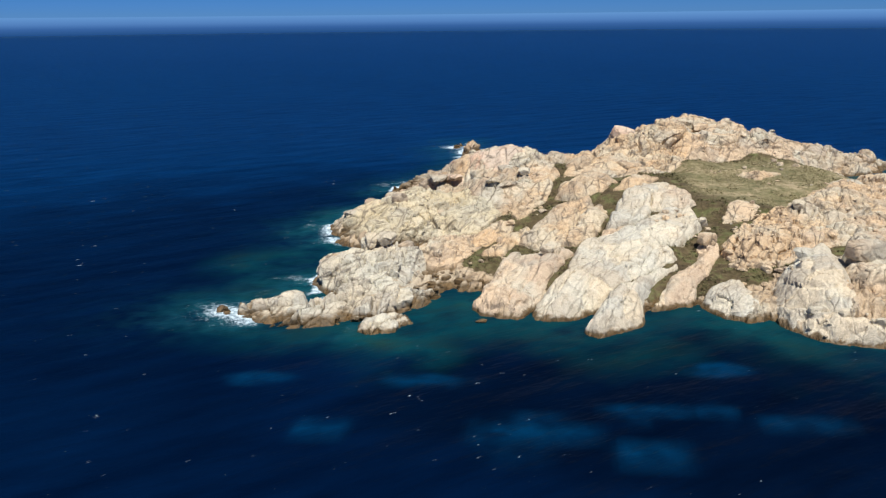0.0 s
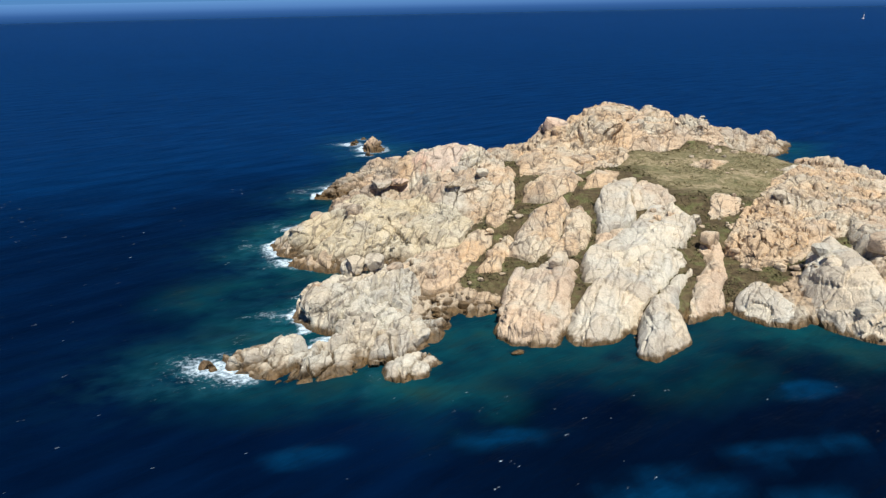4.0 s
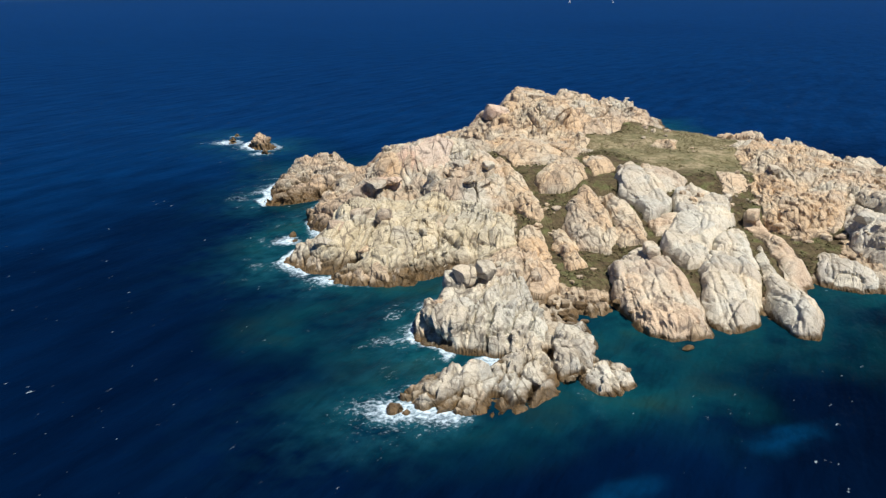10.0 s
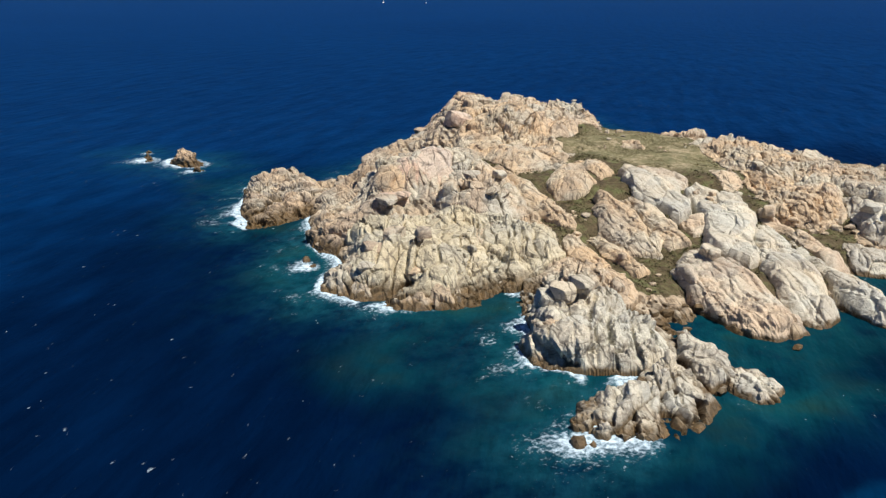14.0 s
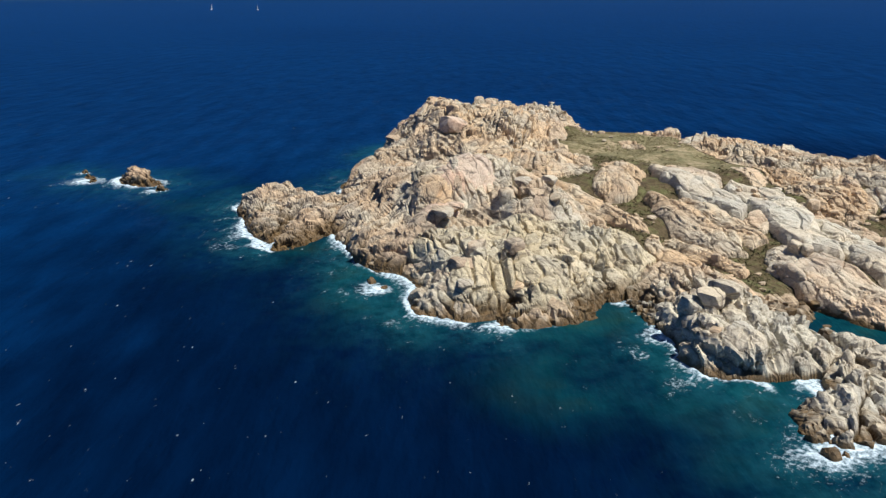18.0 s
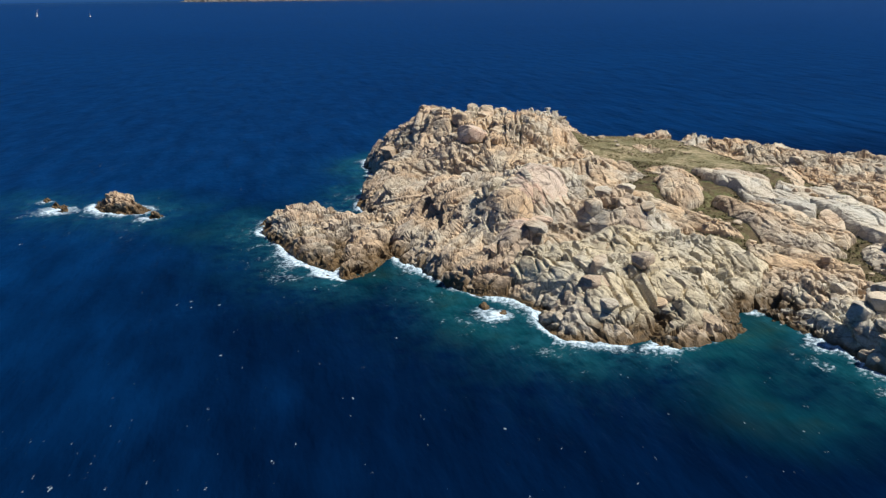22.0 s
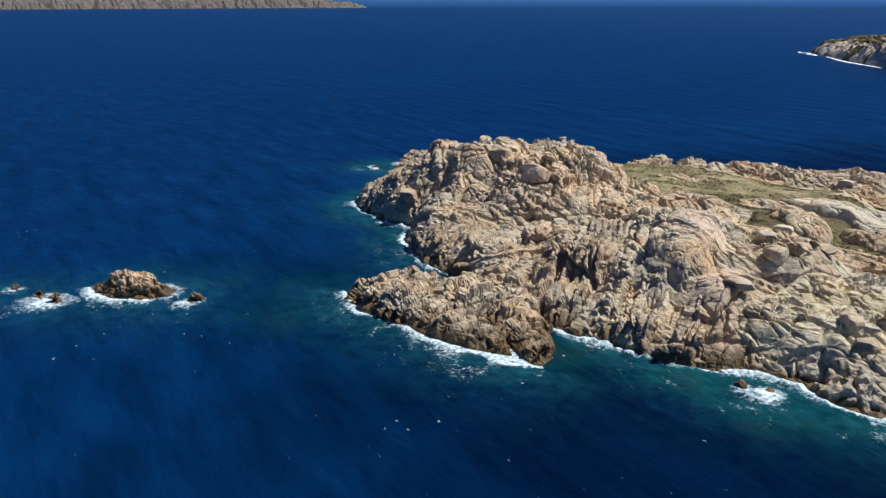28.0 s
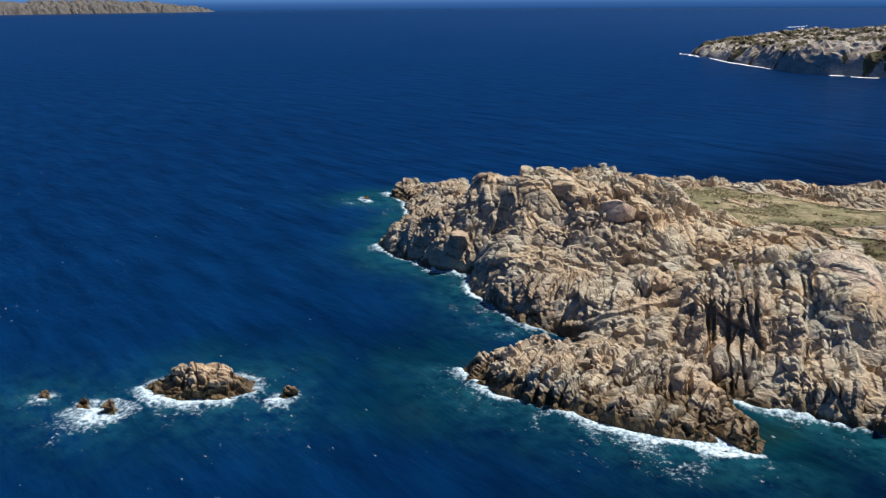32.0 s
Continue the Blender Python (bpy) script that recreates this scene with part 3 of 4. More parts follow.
thing("backdrop", sheet("backdrop", co, q, smooth=True), m_far, "glowing backdrop ring painted as hazy blue far sea and horizon", "horizon", kind="structure")


# ---- rock outcrops ----
OUTCROPS = []
# how wide the sides are, the relief of blocks and rubble, the blocks' size, the long joints' spacing and depth
STYLE = {"rough": (2.2, 0.9, 0.55, (6.0, 3.2, 4.0), (3.2, 0.55)), "peak": (4.2, 0.7, 0.45, (4.5, 2.6, 4.0), (1.9, 0.7)), "cliff": (4.0, 1.15, 0.5, (9.0, 3.4, 12.0), (2.3, 1.25)),
         "rounded": (2.6, 0.36, 0.2, (9.0, 4.2, 6.0), (3.4, 0.2)), "flat": (1.1, 0.3, 0.12, (10.0, 6.0, 6.0), (4.2, 0.15)), "dome": (5.0, 0.32, 0.12, (11.0, 7.0, 8.0), (6.0, 0.15)),
         "teeth": (2.4, 0.75, 0.5, (4.5, 2.6, 5.0), (2.1, 1.1)), "massif": (6.5, 0.86, 0.55, (6.4, 3.8, 4.6), (4.6, 0.7))}


def whole_blocks(ids, keep, least=90):
    """Numbers the blocks of a grid so that each is one joined piece; crumbs go to a neighbour."""
    lab = np.where(keep, np.arange(ids.size).reshape(ids.shape), -1)
    ids = np.where(keep, ids, -1)

    def spread(cond, lab):
        for _ in range(400):
            old = lab.copy()
            for ax in (0, 1):
                a, b = (slice(None), slice(1, None)), (slice(None), slice(None, -1))
                if ax == 0:
                    a, b = a[::-1], b[::-1]
                same = cond[ax]
                m = np.minimum(lab[a], lab[b])
                lab[a] = np.where(same, np.minimum(lab[a], m), lab[a])
                lab[b] = np.where(same, np.minimum(lab[b], m), lab[b])
            if (old == lab).all():
                break
        return lab

    ok = keep[1:] & keep[:-1], keep[:, 1:] & keep[:, :-1]
    lab = spread((ok[0] & (ids[1:] == ids[:-1]), ok[1] & (ids[:, 1:] == ids[:, :-1])), lab)
    for _ in range(12):
        num, inv, cnt = np.unique(lab, return_inverse=True, return_counts=True)
        size = cnt[inv].reshape(lab.shape)
        pairs = []
        for a, b, o in ((lab[1:], lab[:-1], ok[0]), (lab[:, 1:], lab[:, :-1], ok[1])):
            e = o & (a != b)
            pairs.append(np.stack([a[e], b[e]], 1))
        pairs = np.concatenate(pairs)
        count = dict(zip(num.tolist(), cnt.tolist()))
        move = {}
        for a, b in {tuple(p) for p in pairs.tolist()}:
            for s, t in ((a, b), (b, a)):
                if count[s] < least and (count[t], -t) > (count[s], -s) and count[t] > move.get(s, (0, 0))[0]:
                    move[s] = (count[t], t)
        if not move:
            break
        table = np.array([move[k][1] if k in move else k for k in num.tolist()])
        lab = table[inv].reshape(lab.shape)
    return lab


def outcrop(name, loop, height, angle, style, mat, label, category, base=None, res=0.32):
    """A rock mass on the ground inside an outline, broken along joints into blocks, each a part."""
    OUTCROPS.append(loop)
    seed = 100 + 7 * len(OUTCROPS)
    edge, big, fine, size, joint = STYLE[style]
    res = 0.25 if style in ("massif", "cliff", "peak") else res
    p = np.array(loop)
    lo, hi = p.min(0) - 2.2, p.max(0) + 2.2
    xs, ys = np.arange(lo[0], hi[0], res), np.arange(lo[1], hi[1], res)
    X, Y = np.meshgrid(xs, ys, indexing="ij")
    d = inside_distance(X, Y, loop) + fractal(X / 3.5, Y / 3.5, X * 0, seed, 3) * 1.1 + (0.0 if base is not None else 0.3 if style in ("rounded", "flat") else 0.7)
    if base is None:
        G, _ = ground_height(X, Y)
        G = np.maximum(G, -1.2)
    else:
        G = np.full(X.shape, base)
    edge = 0.97 * d.max() if style == "peak" else min(edge, 0.85 * d.max())
    t = np.clip(d / edge, 0, 1)
    rise = t ** 0.9 if style == "peak" else 1 - (1 - t) ** 2
    Z = G + height * rise
    for hx, hy, hr, deep in HOLLOWS:
        Z = Z - deep * np.exp(-(((X - hx) ** 2 + (Y - hy) ** 2) / hr ** 2) ** 2)
    Z = np.where(d < 0, G - 1.0 + np.minimum(0, d), Z)
    H, num = rock_relief(X, Y, Z, angle, big, fine, seed, size, 24.0, joint)
    H = H * np.clip((0.05 + 1.6 * t) if style in ("massif", "cliff") else 0.35 + t, 0, 1) * step(0.0, 0.7, d)
    H = np.maximum(H, -(0.5 * height * rise + (0.2 if height < 1.6 else 1.6)))
    X2, Y2, Z = stand_out(xs, ys, X, Y, Z, H)
    # wear and lean, so that no face is a straight wall
    X2 = X2 + fractal(X / 3.2, Y / 3.2, Z / 3.2, seed + 3, 2) * 0.35
    Y2 = Y2 + fractal(X / 3.2, Y / 3.2, Z / 3.2, seed + 4, 2) * 0.35
    keep = np.maximum.reduce([d[:-1, :-1], d[1:, :-1], d[1:, 1:], d[:-1, 1:]]) > -0.35
    idx = np.arange(X.size).reshape(X.shape)
    q = np.stack([idx[:-1, :-1], idx[1:, :-1], idx[1:, 1:], idx[:-1, 1:]], -1)[keep]
    co = np.stack([X2, Y2, Z], -1).reshape(-1, 3)
    root = tagged(new(name), label, category, "rock masses of the islet")
    mid = p.mean(0)
    root.location = (mid[0], mid[1], float(np.min(Z[d > 0])))
    co = co - np.array(root.location)
    ids = whole_blocks(np.round(num[:-1, :-1] * 1e5).astype(np.int64), keep)[keep]
    for k in np.unique(ids):
        thing("block", sheet("block", co, q[ids == k]), mat, parent=root)
    return root


outcrop("rock_slab", [(22.4, 178.2), (25.4, 174.0), (22.9, 166.5), (20.4, 160.0), (17.5, 152.0), (13.8, 146.4), (6.8, 148.6), (5.2, 152.5), (7.5, 159.9), (9.5, 166.5), (14.4, 174.9)], 2.1, 64, "rounded", ROCK_WARM_LEE,
        "cream granite slab, long and rounded, running down into the sea", "slab")
outcrop("rock_slab", [(46.6, 176.5), (47.7, 172.6), (36.0, 158.9), (27.4, 149.7), (23.8, 145.9), (16.9, 145.7), (16.9, 149.3), (20.4, 156.8), (27.4, 164.2), (38.6, 172.1)], 2.1, 64, "rounded", ROCK_LEE,
        "pale whitish granite slab, long and rounded, running down into the sea", "slab")
outcrop("rock_slab", [(46.7, 168.3), (40.4, 159.3), (37.3, 152.5), (37.1, 146.8), (34.6, 141.7), (28.0, 137.7), (25.4, 139.8), (27.5, 145.2), (29.8, 149.8), (32.9, 154.5)], 1.7000000000000002, 75, "rounded", ROCK_LEE,
        "pale whitish granite slab, long and rounded, running down into the sea", "slab")
outcrop("rock_slab", [(56.0, 182.1), (57.6, 178.6), (52.5, 166.8), (48.0, 157.5), (46.8, 155.1), (39.8, 152.2), (43.8, 159.4), (52.0, 172.5), (53.6, 178.8)], 1.8, 75, "rounded", ROCK_WARM_LEE,
        "narrow cream granite rib between scrubby gullies", "slab")
outcrop("rock_slab", [(46.3, 213.9), (54.4, 218.2), (46.4, 202.9), (44.3, 191.8), (40.2, 188.3), (34.7, 187.8), (37.1, 196.2), (39.1, 203.3)], 2.0, 60, "flat", ROCK_LEE,
        "smooth pale whitish granite slab split by straight cracks", "slab")
outcrop("rock_slab", [(48.7, 196.5), (56.0, 198.7), (54.9, 186.1), (49.8, 178.4), (38.6, 172.1), (27.4, 164.2), (23.8, 164.4), (28.0, 176.8), (40.4, 184.8)], 2.4, 60, "flat", ROCK_LEE,
        "smooth pale whitish granite slab split by straight cracks", "slab")
outcrop("rock_slab", [(53.9, 215.3), (56.1, 210.3), (57.2, 201.3), (53.3, 198.9), (46.4, 198.6), (47.4, 204.2)], 1.4, 60, "flat", ROCK_WARM_LEE,
        "smooth cream granite slab split by straight cracks", "slab")
outcrop("rock_slab", [(34.1, 186.9), (40.6, 186.0), (35.3, 181.9), (32.1, 181.7)], 0.9, 40, "flat", ROCK_WARM_LEE,
        "small cream granite wedge below the split slabs", "slab")
outcrop("rock_outcrop", [(32.6, 208.4), (33.5, 205.1), (28.0, 193.5), (23.4, 183.5), (18.8, 180.5), (14.2, 186.6), (19.2, 196.1), (25.5, 204.1)], 2.6, 70, "rounded", ROCK_WARM,
        "jointed orange-tinted granite knoll among dark scrub gullies", "outcrop")
outcrop("rock_outcrop", [(33.4, 203.3), (36.5, 201.7), (33.7, 189.3), (26.7, 179.2), (22.0, 180.5), (28.0, 191.4)], 2.0, 65, "rounded", ROCK_WARM,
        "jointed orange-tinted granite knoll among dark scrub gullies", "outcrop")
outcrop("rock_outcrop", [(16.6, 196.4), (18.2, 193.3), (10.5, 177.6), (6.9, 176.8), (10.2, 186.6)], 1.4, 70, "rounded", ROCK_WARM,
        "jointed orange-tinted granite knoll among dark scrub gullies", "outcrop")
outcrop("rock_outcrop", [(8.1, 198.0), (12.0, 199.0), (14.1, 197.4), (7.1, 184.1), (2.6, 184.2), (4.7, 192.2)], 1.8, 70, "rounded", ROCK_WARM,
        "jointed orange-tinted granite knoll among dark scrub gullies", "outcrop")
outcrop("rock_outcrop", [(25.5, 234.3), (26.5, 230.6), (22.8, 216.7), (17.0, 201.1), (14.8, 199.2), (13.0, 202.2), (15.5, 213.4), (19.9, 222.3)], 2.0, 60, "rounded", ROCK_WARM,
        "jointed orange-tinted granite knoll among dark scrub gullies", "outcrop")
outcrop("rock_outcrop", [(25.2, 218.0), (36.0, 222.8), (40.6, 219.3), (36.2, 211.5), (29.0, 211.2), (24.6, 213.8)], 2.2, 30, "rounded", ROCK_WARM,
        "jointed orange-tinted granite knoll among dark scrub gullies", "outcrop")
outcrop("rock_outcrop", [(46.7, 228.7), (51.9, 226.3), (47.8, 216.6), (39.4, 213.1)], 1.4, 30, "rounded", ROCK_WARM,
        "jointed orange-tinted granite knoll among dark scrub gullies", "outcrop")
outcrop("rock_ridge", [(0, 241), (3, 249), (10, 252), (20, 252), (25, 245), (24, 232), (20, 222), (12.5, 212.5), (8, 213.5), (5.4, 216), (3, 220), (2, 231)], 2.4, 38, "massif", ROCK,
        "broken cream granite ridge over the western cove", "ridge")
outcrop("rock_ridge", [(-12.8, 241.1), (-9.3, 233.3), (-3.5, 230.0), (-13.4, 207.8), (-17.5, 201.3), (-21.3, 197.7), (-27.6, 204.4), (-33.8, 212.0), (-29.9, 219.4), (-21.1, 224.7), (-17.1, 239.8)], 2.2, 45, "massif", ROCK_YELLOW,
        "broken yellow lichened granite ridge over the western cove", "ridge")
outcrop("rock_ridge", [(-2.6, 228.7), (3.1, 216.9), (8.0, 212.5), (10.0, 203.8), (5.2, 194.5), (-1.0, 194.2), (-5.0, 195.2), (-11.5, 194.4), (-17.4, 193.2), (-24.8, 195.4), (-19.5, 196.9), (-15.8, 202.6)], 2.0, 48, "massif", ROCK_YELLOW,
        "broken yellow lichened granite ridge over the western cove", "ridge")
outcrop("rock_ridge", [(-5.5, 194.1), (-1.2, 191.4), (4.7, 191.6), (7.0, 187.2), (1.4, 173.1), (-3.6, 170.9), (-6.0, 174.7), (-10.4, 177.4), (-9.3, 189.8)], 1.8, 42, "massif", ROCK,
        "broken cream granite ridge over the western cove", "ridge")
outcrop("headland_rock", [(-12.0, 190.5), (-8.3, 191.9), (-9.2, 177.5), (-6.2, 172.4), (-8.7, 163.1), (-13.2, 156.0), (-18.9, 155.6), (-23.0, 159.6), (-28.7, 167.7), (-26.1, 175.9), (-22.7, 173.1)], 2.6, 50, "rough", ROCK_PALE,
        "wave-washed pale whitish granite rocks of the low south-west point", "headland")
outcrop("headland_rock", [(-39.5, 152.1), (-32.4, 156.2), (-26.3, 152.1), (-20.5, 154.5), (-15.5, 154.7), (-15.6, 148.7), (-19.1, 142.7), (-26.1, 141.3), (-32.5, 140.4), (-38.2, 144.6)], 1.9, 50, "rough", ROCK_PALE,
        "wave-washed pale whitish granite rocks of the low south-west point", "headland")
outcrop("headland_rock", [(-11.9, 154.5), (-2.0, 160.0), (-3.9, 154.7), (-10.5, 146.0), (-13.6, 143.3), (-17.9, 143.3), (-15.6, 148.7)], 1.7, 85, "rough", ROCK_PALE,
        "wave-washed pale whitish granite rocks of the low south-west point", "headland")
outcrop("rock_outcrop", [(70.0, 167.1), (77.2, 172.2), (77.0, 159.9), (72.9, 144.9), (70.6, 140.5), (66.1, 144.2), (62.0, 150.3), (63.3, 157.1)], 3.0, 20, "dome", ROCK_LEE,
        "large smooth pale whitish granite dome beside the shore", "outcrop")
outcrop("rock_outcrop", [(83.8, 176.4), (94.0, 182.7), (92.5, 169.4), (80.7, 146.6), (76.0, 149.4), (75.3, 156.3)], 3.0, 20, "rounded", ROCK,
        "fractured cream granite outcrop on the stony south-east flank", "outcrop")
outcrop("rock_outcrop", [(62.0, 149.1), (65.9, 143.6), (70.5, 139.1), (76.3, 137.6), (75.2, 134.4), (67.7, 136.1), (63.8, 140.1), (61.6, 144.5)], 1.8, 20, "rounded", ROCK_LEE,
        "fractured pale whitish granite outcrop on the stony south-east flank", "outcrop")
outcrop("rock_outcrop", [(74.3, 186.9), (82.0, 185.9), (105.6, 200.3), (101.4, 185.0), (85.5, 180.1), (77.8, 173.6), (67.4, 167.9)], 2.0, 20, "rough", ROCK,
        "fractured cream granite outcrop on the stony south-east flank", "outcrop")
outcrop("rock_outcrop", [(77, 192), (81, 206), (98, 226), (112, 222), (118, 212), (112, 205), (90, 191), (78, 187)], 2.2, 20, "massif", ROCK_WARM,
        "fractured orange-tinted granite outcrop on the stony south-east flank", "outcrop")
outcrop("rock_outcrop", [(58.0, 176.4), (64.3, 184.9), (76.3, 194.9), (74.0, 187.1), (65.8, 169.1), (60.7, 170.4)], 2.0, 40, "rough", ROCK_WARM,
        "fractured orange-tinted granite outcrop on the stony south-east flank", "outcrop")
outcrop("rock_outcrop", [(49.2, 154.7), (52.7, 159.4), (58.1, 162.6), (59.1, 153.5), (58.4, 149.2), (53.2, 147.9), (49.8, 153.1)], 1.6, 40, "rounded", ROCK_LEE,
        "fractured pale whitish granite outcrop on the stony south-east flank", "outcrop")
outcrop("rock_outcrop", [(63.6, 196.6), (67.3, 201.5), (69.9, 197.2), (67.4, 193.4), (61.7, 192.4)], 1.2, 20, "rough", ROCK,
        "fractured cream granite outcrop on the stony south-east flank", "outcrop")
outcrop("rock_outcrop", [(76, 236), (83, 240), (88, 240), (80, 232)], 0.9, 10, "rough", ROCK_WARM,
        "low orange-tinted granite outcrop in dry grass", "outcrop")
outcrop("rock_outcrop", [(98, 228), (104, 230), (118, 222), (130, 205), (126, 198), (112, 210), (102, 216)], 2.0, 10, "massif", ROCK,
        "jointed cream granite outcrop edging the grassy plateau", "outcrop")
outcrop("rock_outcrop", [(112, 242), (118, 237), (127, 240), (128, 250), (121, 255), (114, 251)], 2.2, 10, "rough", ROCK,
        "jointed cream granite outcrop edging the grassy plateau", "outcrop")
outcrop("rock_outcrop", [(112, 225), (121, 222), (130, 227), (129, 235), (119, 237), (113, 233)], 1.6, 10, "rough", ROCK,
        "jointed cream granite outcrop edging the grassy plateau", "outcrop")
outcrop("rock_outcrop", [(74.8, 197.0), (97.7, 205.6), (81.0, 187.6), (66.0, 179.4), (59.2, 176.6), (62.8, 184.4)], 1.8, 60, "rough", ROCK_WARM,
        "jointed orange-tinted granite outcrop edging the grassy plateau", "outcrop")
outcrop("rock_outcrop", [(61.8, 176.5), (76.9, 183.7), (79.4, 177.8), (68.2, 168.8), (60.9, 169.3)], 2.0, 60, "rough", ROCK_WARM,
        "jointed orange-tinted granite outcrop edging the grassy plateau", "outcrop")
outcrop("rock_outcrop", [(92.2, 196.8), (104.8, 194.5), (88.2, 178.4), (72.7, 170.5), (78.9, 183.7)], 1.8, 40, "rough", ROCK,
        "jointed cream granite outcrop edging the grassy plateau", "outcrop")
outcrop("summit_rock", [(39.5, 268), (31, 246), (28, 232), (36, 230), (51, 236), (62, 247), (68, 262), (74, 280), (80, 297), (70, 302), (58, 292), (47, 278)], 2.8, 25, "massif", ROCK_WARM,
        "cracked orange-tinted granite mass on top of the islet", "outcrop")
outcrop("summit_rock", [(66, 254), (72, 253), (80, 257), (88, 264), (93, 276), (92, 288), (86, 297), (78, 292), (72, 276)], 2.6, 20, "massif", ROCK,
        "cracked cream granite mass on top of the islet", "outcrop")
outcrop("summit_rock", [(86, 262), (94, 261), (104, 266), (110, 273), (107, 284), (96, 292), (90, 286)], 2.4, 20, "massif", ROCK,
        "cracked cream granite mass on top of the islet", "outcrop")
outcrop("summit_rock", [(101, 270), (106, 268), (109, 273), (110, 283), (106, 288), (102, 282)], 2.2, 20, "rounded", ROCK_PALE,
        "cracked pale whitish granite mass on top of the islet", "outcrop")
outcrop("headland_rock", [(-1, 311), (5, 312), (9, 304), (3, 290), (-6, 287), (-15, 277), (-21, 275.5), (-20, 282), (-10, 298)], 2.4, 141, "teeth", ROCK,
        "splintered cream granite rocks of the north-west headland", "headland")
outcrop("headland_rock", [(7, 300), (6.5, 293), (4, 284), (-3, 277), (-8, 269), (-20, 268), (-24, 270.5), (-14, 277.5), (-5.5, 287), (3, 291)], 2.0, 141, "teeth", ROCK_GREY,
        "splintered grey-brown granite rocks of the north-west headland", "headland")
outcrop("rock_outcrop", [(0, 246), (0.5, 241), (3, 238), (8, 235), (13, 236), (17, 240), (18, 245), (14, 249), (6, 250)], 2.8, 60, "dome", ROCK_PINK,
        "smooth bulging pink-orange granite slab on the western ridge", "outcrop")
outcrop("rock_outcrop", [(-11.5, 243), (-12.5, 240), (-8.6, 237.2), (-1, 237.2), (-1.5, 242), (-7, 245)], 2.4, 60, "dome", ROCK_PINK,
        "smooth bulging pink-orange granite slab below the ridge", "outcrop")
outcrop("cliff", [(28.4, 243.6), (11.8, 240.5), (1.3, 240.3), (-3.2, 240.4), (-6.7, 245.8), (-1.1, 248.9), (7.2, 249.9)], 2.4, 150, "rounded", ROCK_WARM,
        "bulging orange-tinted granite shoulder on top of the cliff", "cliff")
outcrop("cliff", [(23.6, 267.7), (27.9, 260.1), (21.8, 253.9), (3.0, 257.9), (-6.2, 261.8), (-7.6, 268.5), (-4.3, 272.7), (8.1, 272.6)], 2.2, 165, "cliff", ROCK_GREY,
        "ribbed grey-brown granite cliff face above the surf", "cliff")
outcrop("cliff", [(21.1, 253.1), (15.2, 248.6), (-1.1, 248.9), (-9.3, 248.6), (-17.7, 252.5), (-14.1, 258.3), (-8.9, 261.6), (2.8, 257.0)], 2.4, 165, "cliff", ROCK,
        "ribbed cream granite cliff face above the surf", "cliff")
outcrop("cliff", [(-8.4, 247.4), (-3.0, 239.6), (-6.9, 235.6), (-16.4, 236.1), (-24.2, 239.6), (-22.2, 244.6), (-19.3, 250.3), (-14.6, 250.6)], 1.0, 160, "cliff", ROCK_GREY,
        "ribbed grey-brown granite cliff face above the surf", "cliff")
outcrop("cliff", [(-3, 284), (0, 279), (0.5, 274.5), (-6, 272), (-10.0, 272.8), (-9.7, 280.3), (-7, 285)], 1.8, 165, "cliff", ROCK_GREY,
        "ribbed grey-brown granite cliff face above the surf", "cliff")
outcrop("rock_outcrop", [(42, 271), (48, 268), (50, 257), (45, 252), (40.5, 256), (39.5, 264)], 2.8, 165, "rounded", ROCK_WARM,
        "rounded orange-tinted granite bulge over a green hollow", "outcrop")
outcrop("rock_outcrop", [(48, 249), (50, 243), (42, 241), (30, 244), (24, 249.8), (26, 255), (38, 254)], 2.2, 165, "rounded", ROCK_WARM,
        "rounded orange-tinted granite bulge over a green hollow", "outcrop")
outcrop("rock_outcrop", [(48, 272), (43, 276), (45, 286), (54, 295), (64, 303), (76, 308), (90, 303), (84, 298), (70, 303), (58, 293)], 2.4, 150, "massif", ROCK,
        "fractured cream granite rocks stepping down to the northern shore", "outcrop")
outcrop("rock_outcrop", [(58, 301.5), (60, 309), (70, 323), (84, 328), (104, 324), (120, 321), (132, 323), (124, 305), (100, 306), (78, 308)], 2.2, 140, "massif", ROCK_GREY,
        "fractured grey-brown granite rocks stepping down to the northern shore", "outcrop")
outcrop("rock_outcrop", [(39.9, 304.8), (35.5, 295.3), (36.7, 283.1), (32.5, 271.9), (19.9, 270.6), (17, 282), (20, 289), (24.9, 298.9)], 2.0, 150, "cliff", ROCK_GREY,
        "fractured grey-brown granite rocks stepping down to the northern shore", "outcrop")
outcrop("rock_outcrop", [(124, 306), (134, 310), (146, 318), (151, 327), (146, 331), (134, 326)], 2.0, 140, "rough", ROCK_GREY,
        "dark low rocks at the northern tip of the islet", "outcrop")

ISLET_ROCKS = ((0, 5.2, 100, "jagged brown-grey islet rock ringed by white surf"), (1, 2.6, 100, "small brown rock beside the islet in surf"), (2, 3.0, 60, "low brown skerry awash in foam"),
               (3, 2.6, 60, "small rounded brown skerry"), (4, 3.6, 60, "brown skerry with foam round its foot"), (5, 1.7, 60, "wet brown rock off the south-west point"),
               (6, 1.7, 60, "wet brown rock standing in white surf"), (7, 1.9, 60, "wet brown rock in the surf below the cliff"), (8, 2.2, 60, "low dark reef off the northern tip"),
               (9, 2.3, 80, "pale rock with brown foot beside the point"))
for k, high, turn, words in ISLET_ROCKS:
    outcrop("skerry", ISLETS[k], high, turn, "rounded" if k == 9 else "peak", ROCK_LEE if k == 9 else ROCK_GREY, words, "rock", base=-0.9, res=0.26)

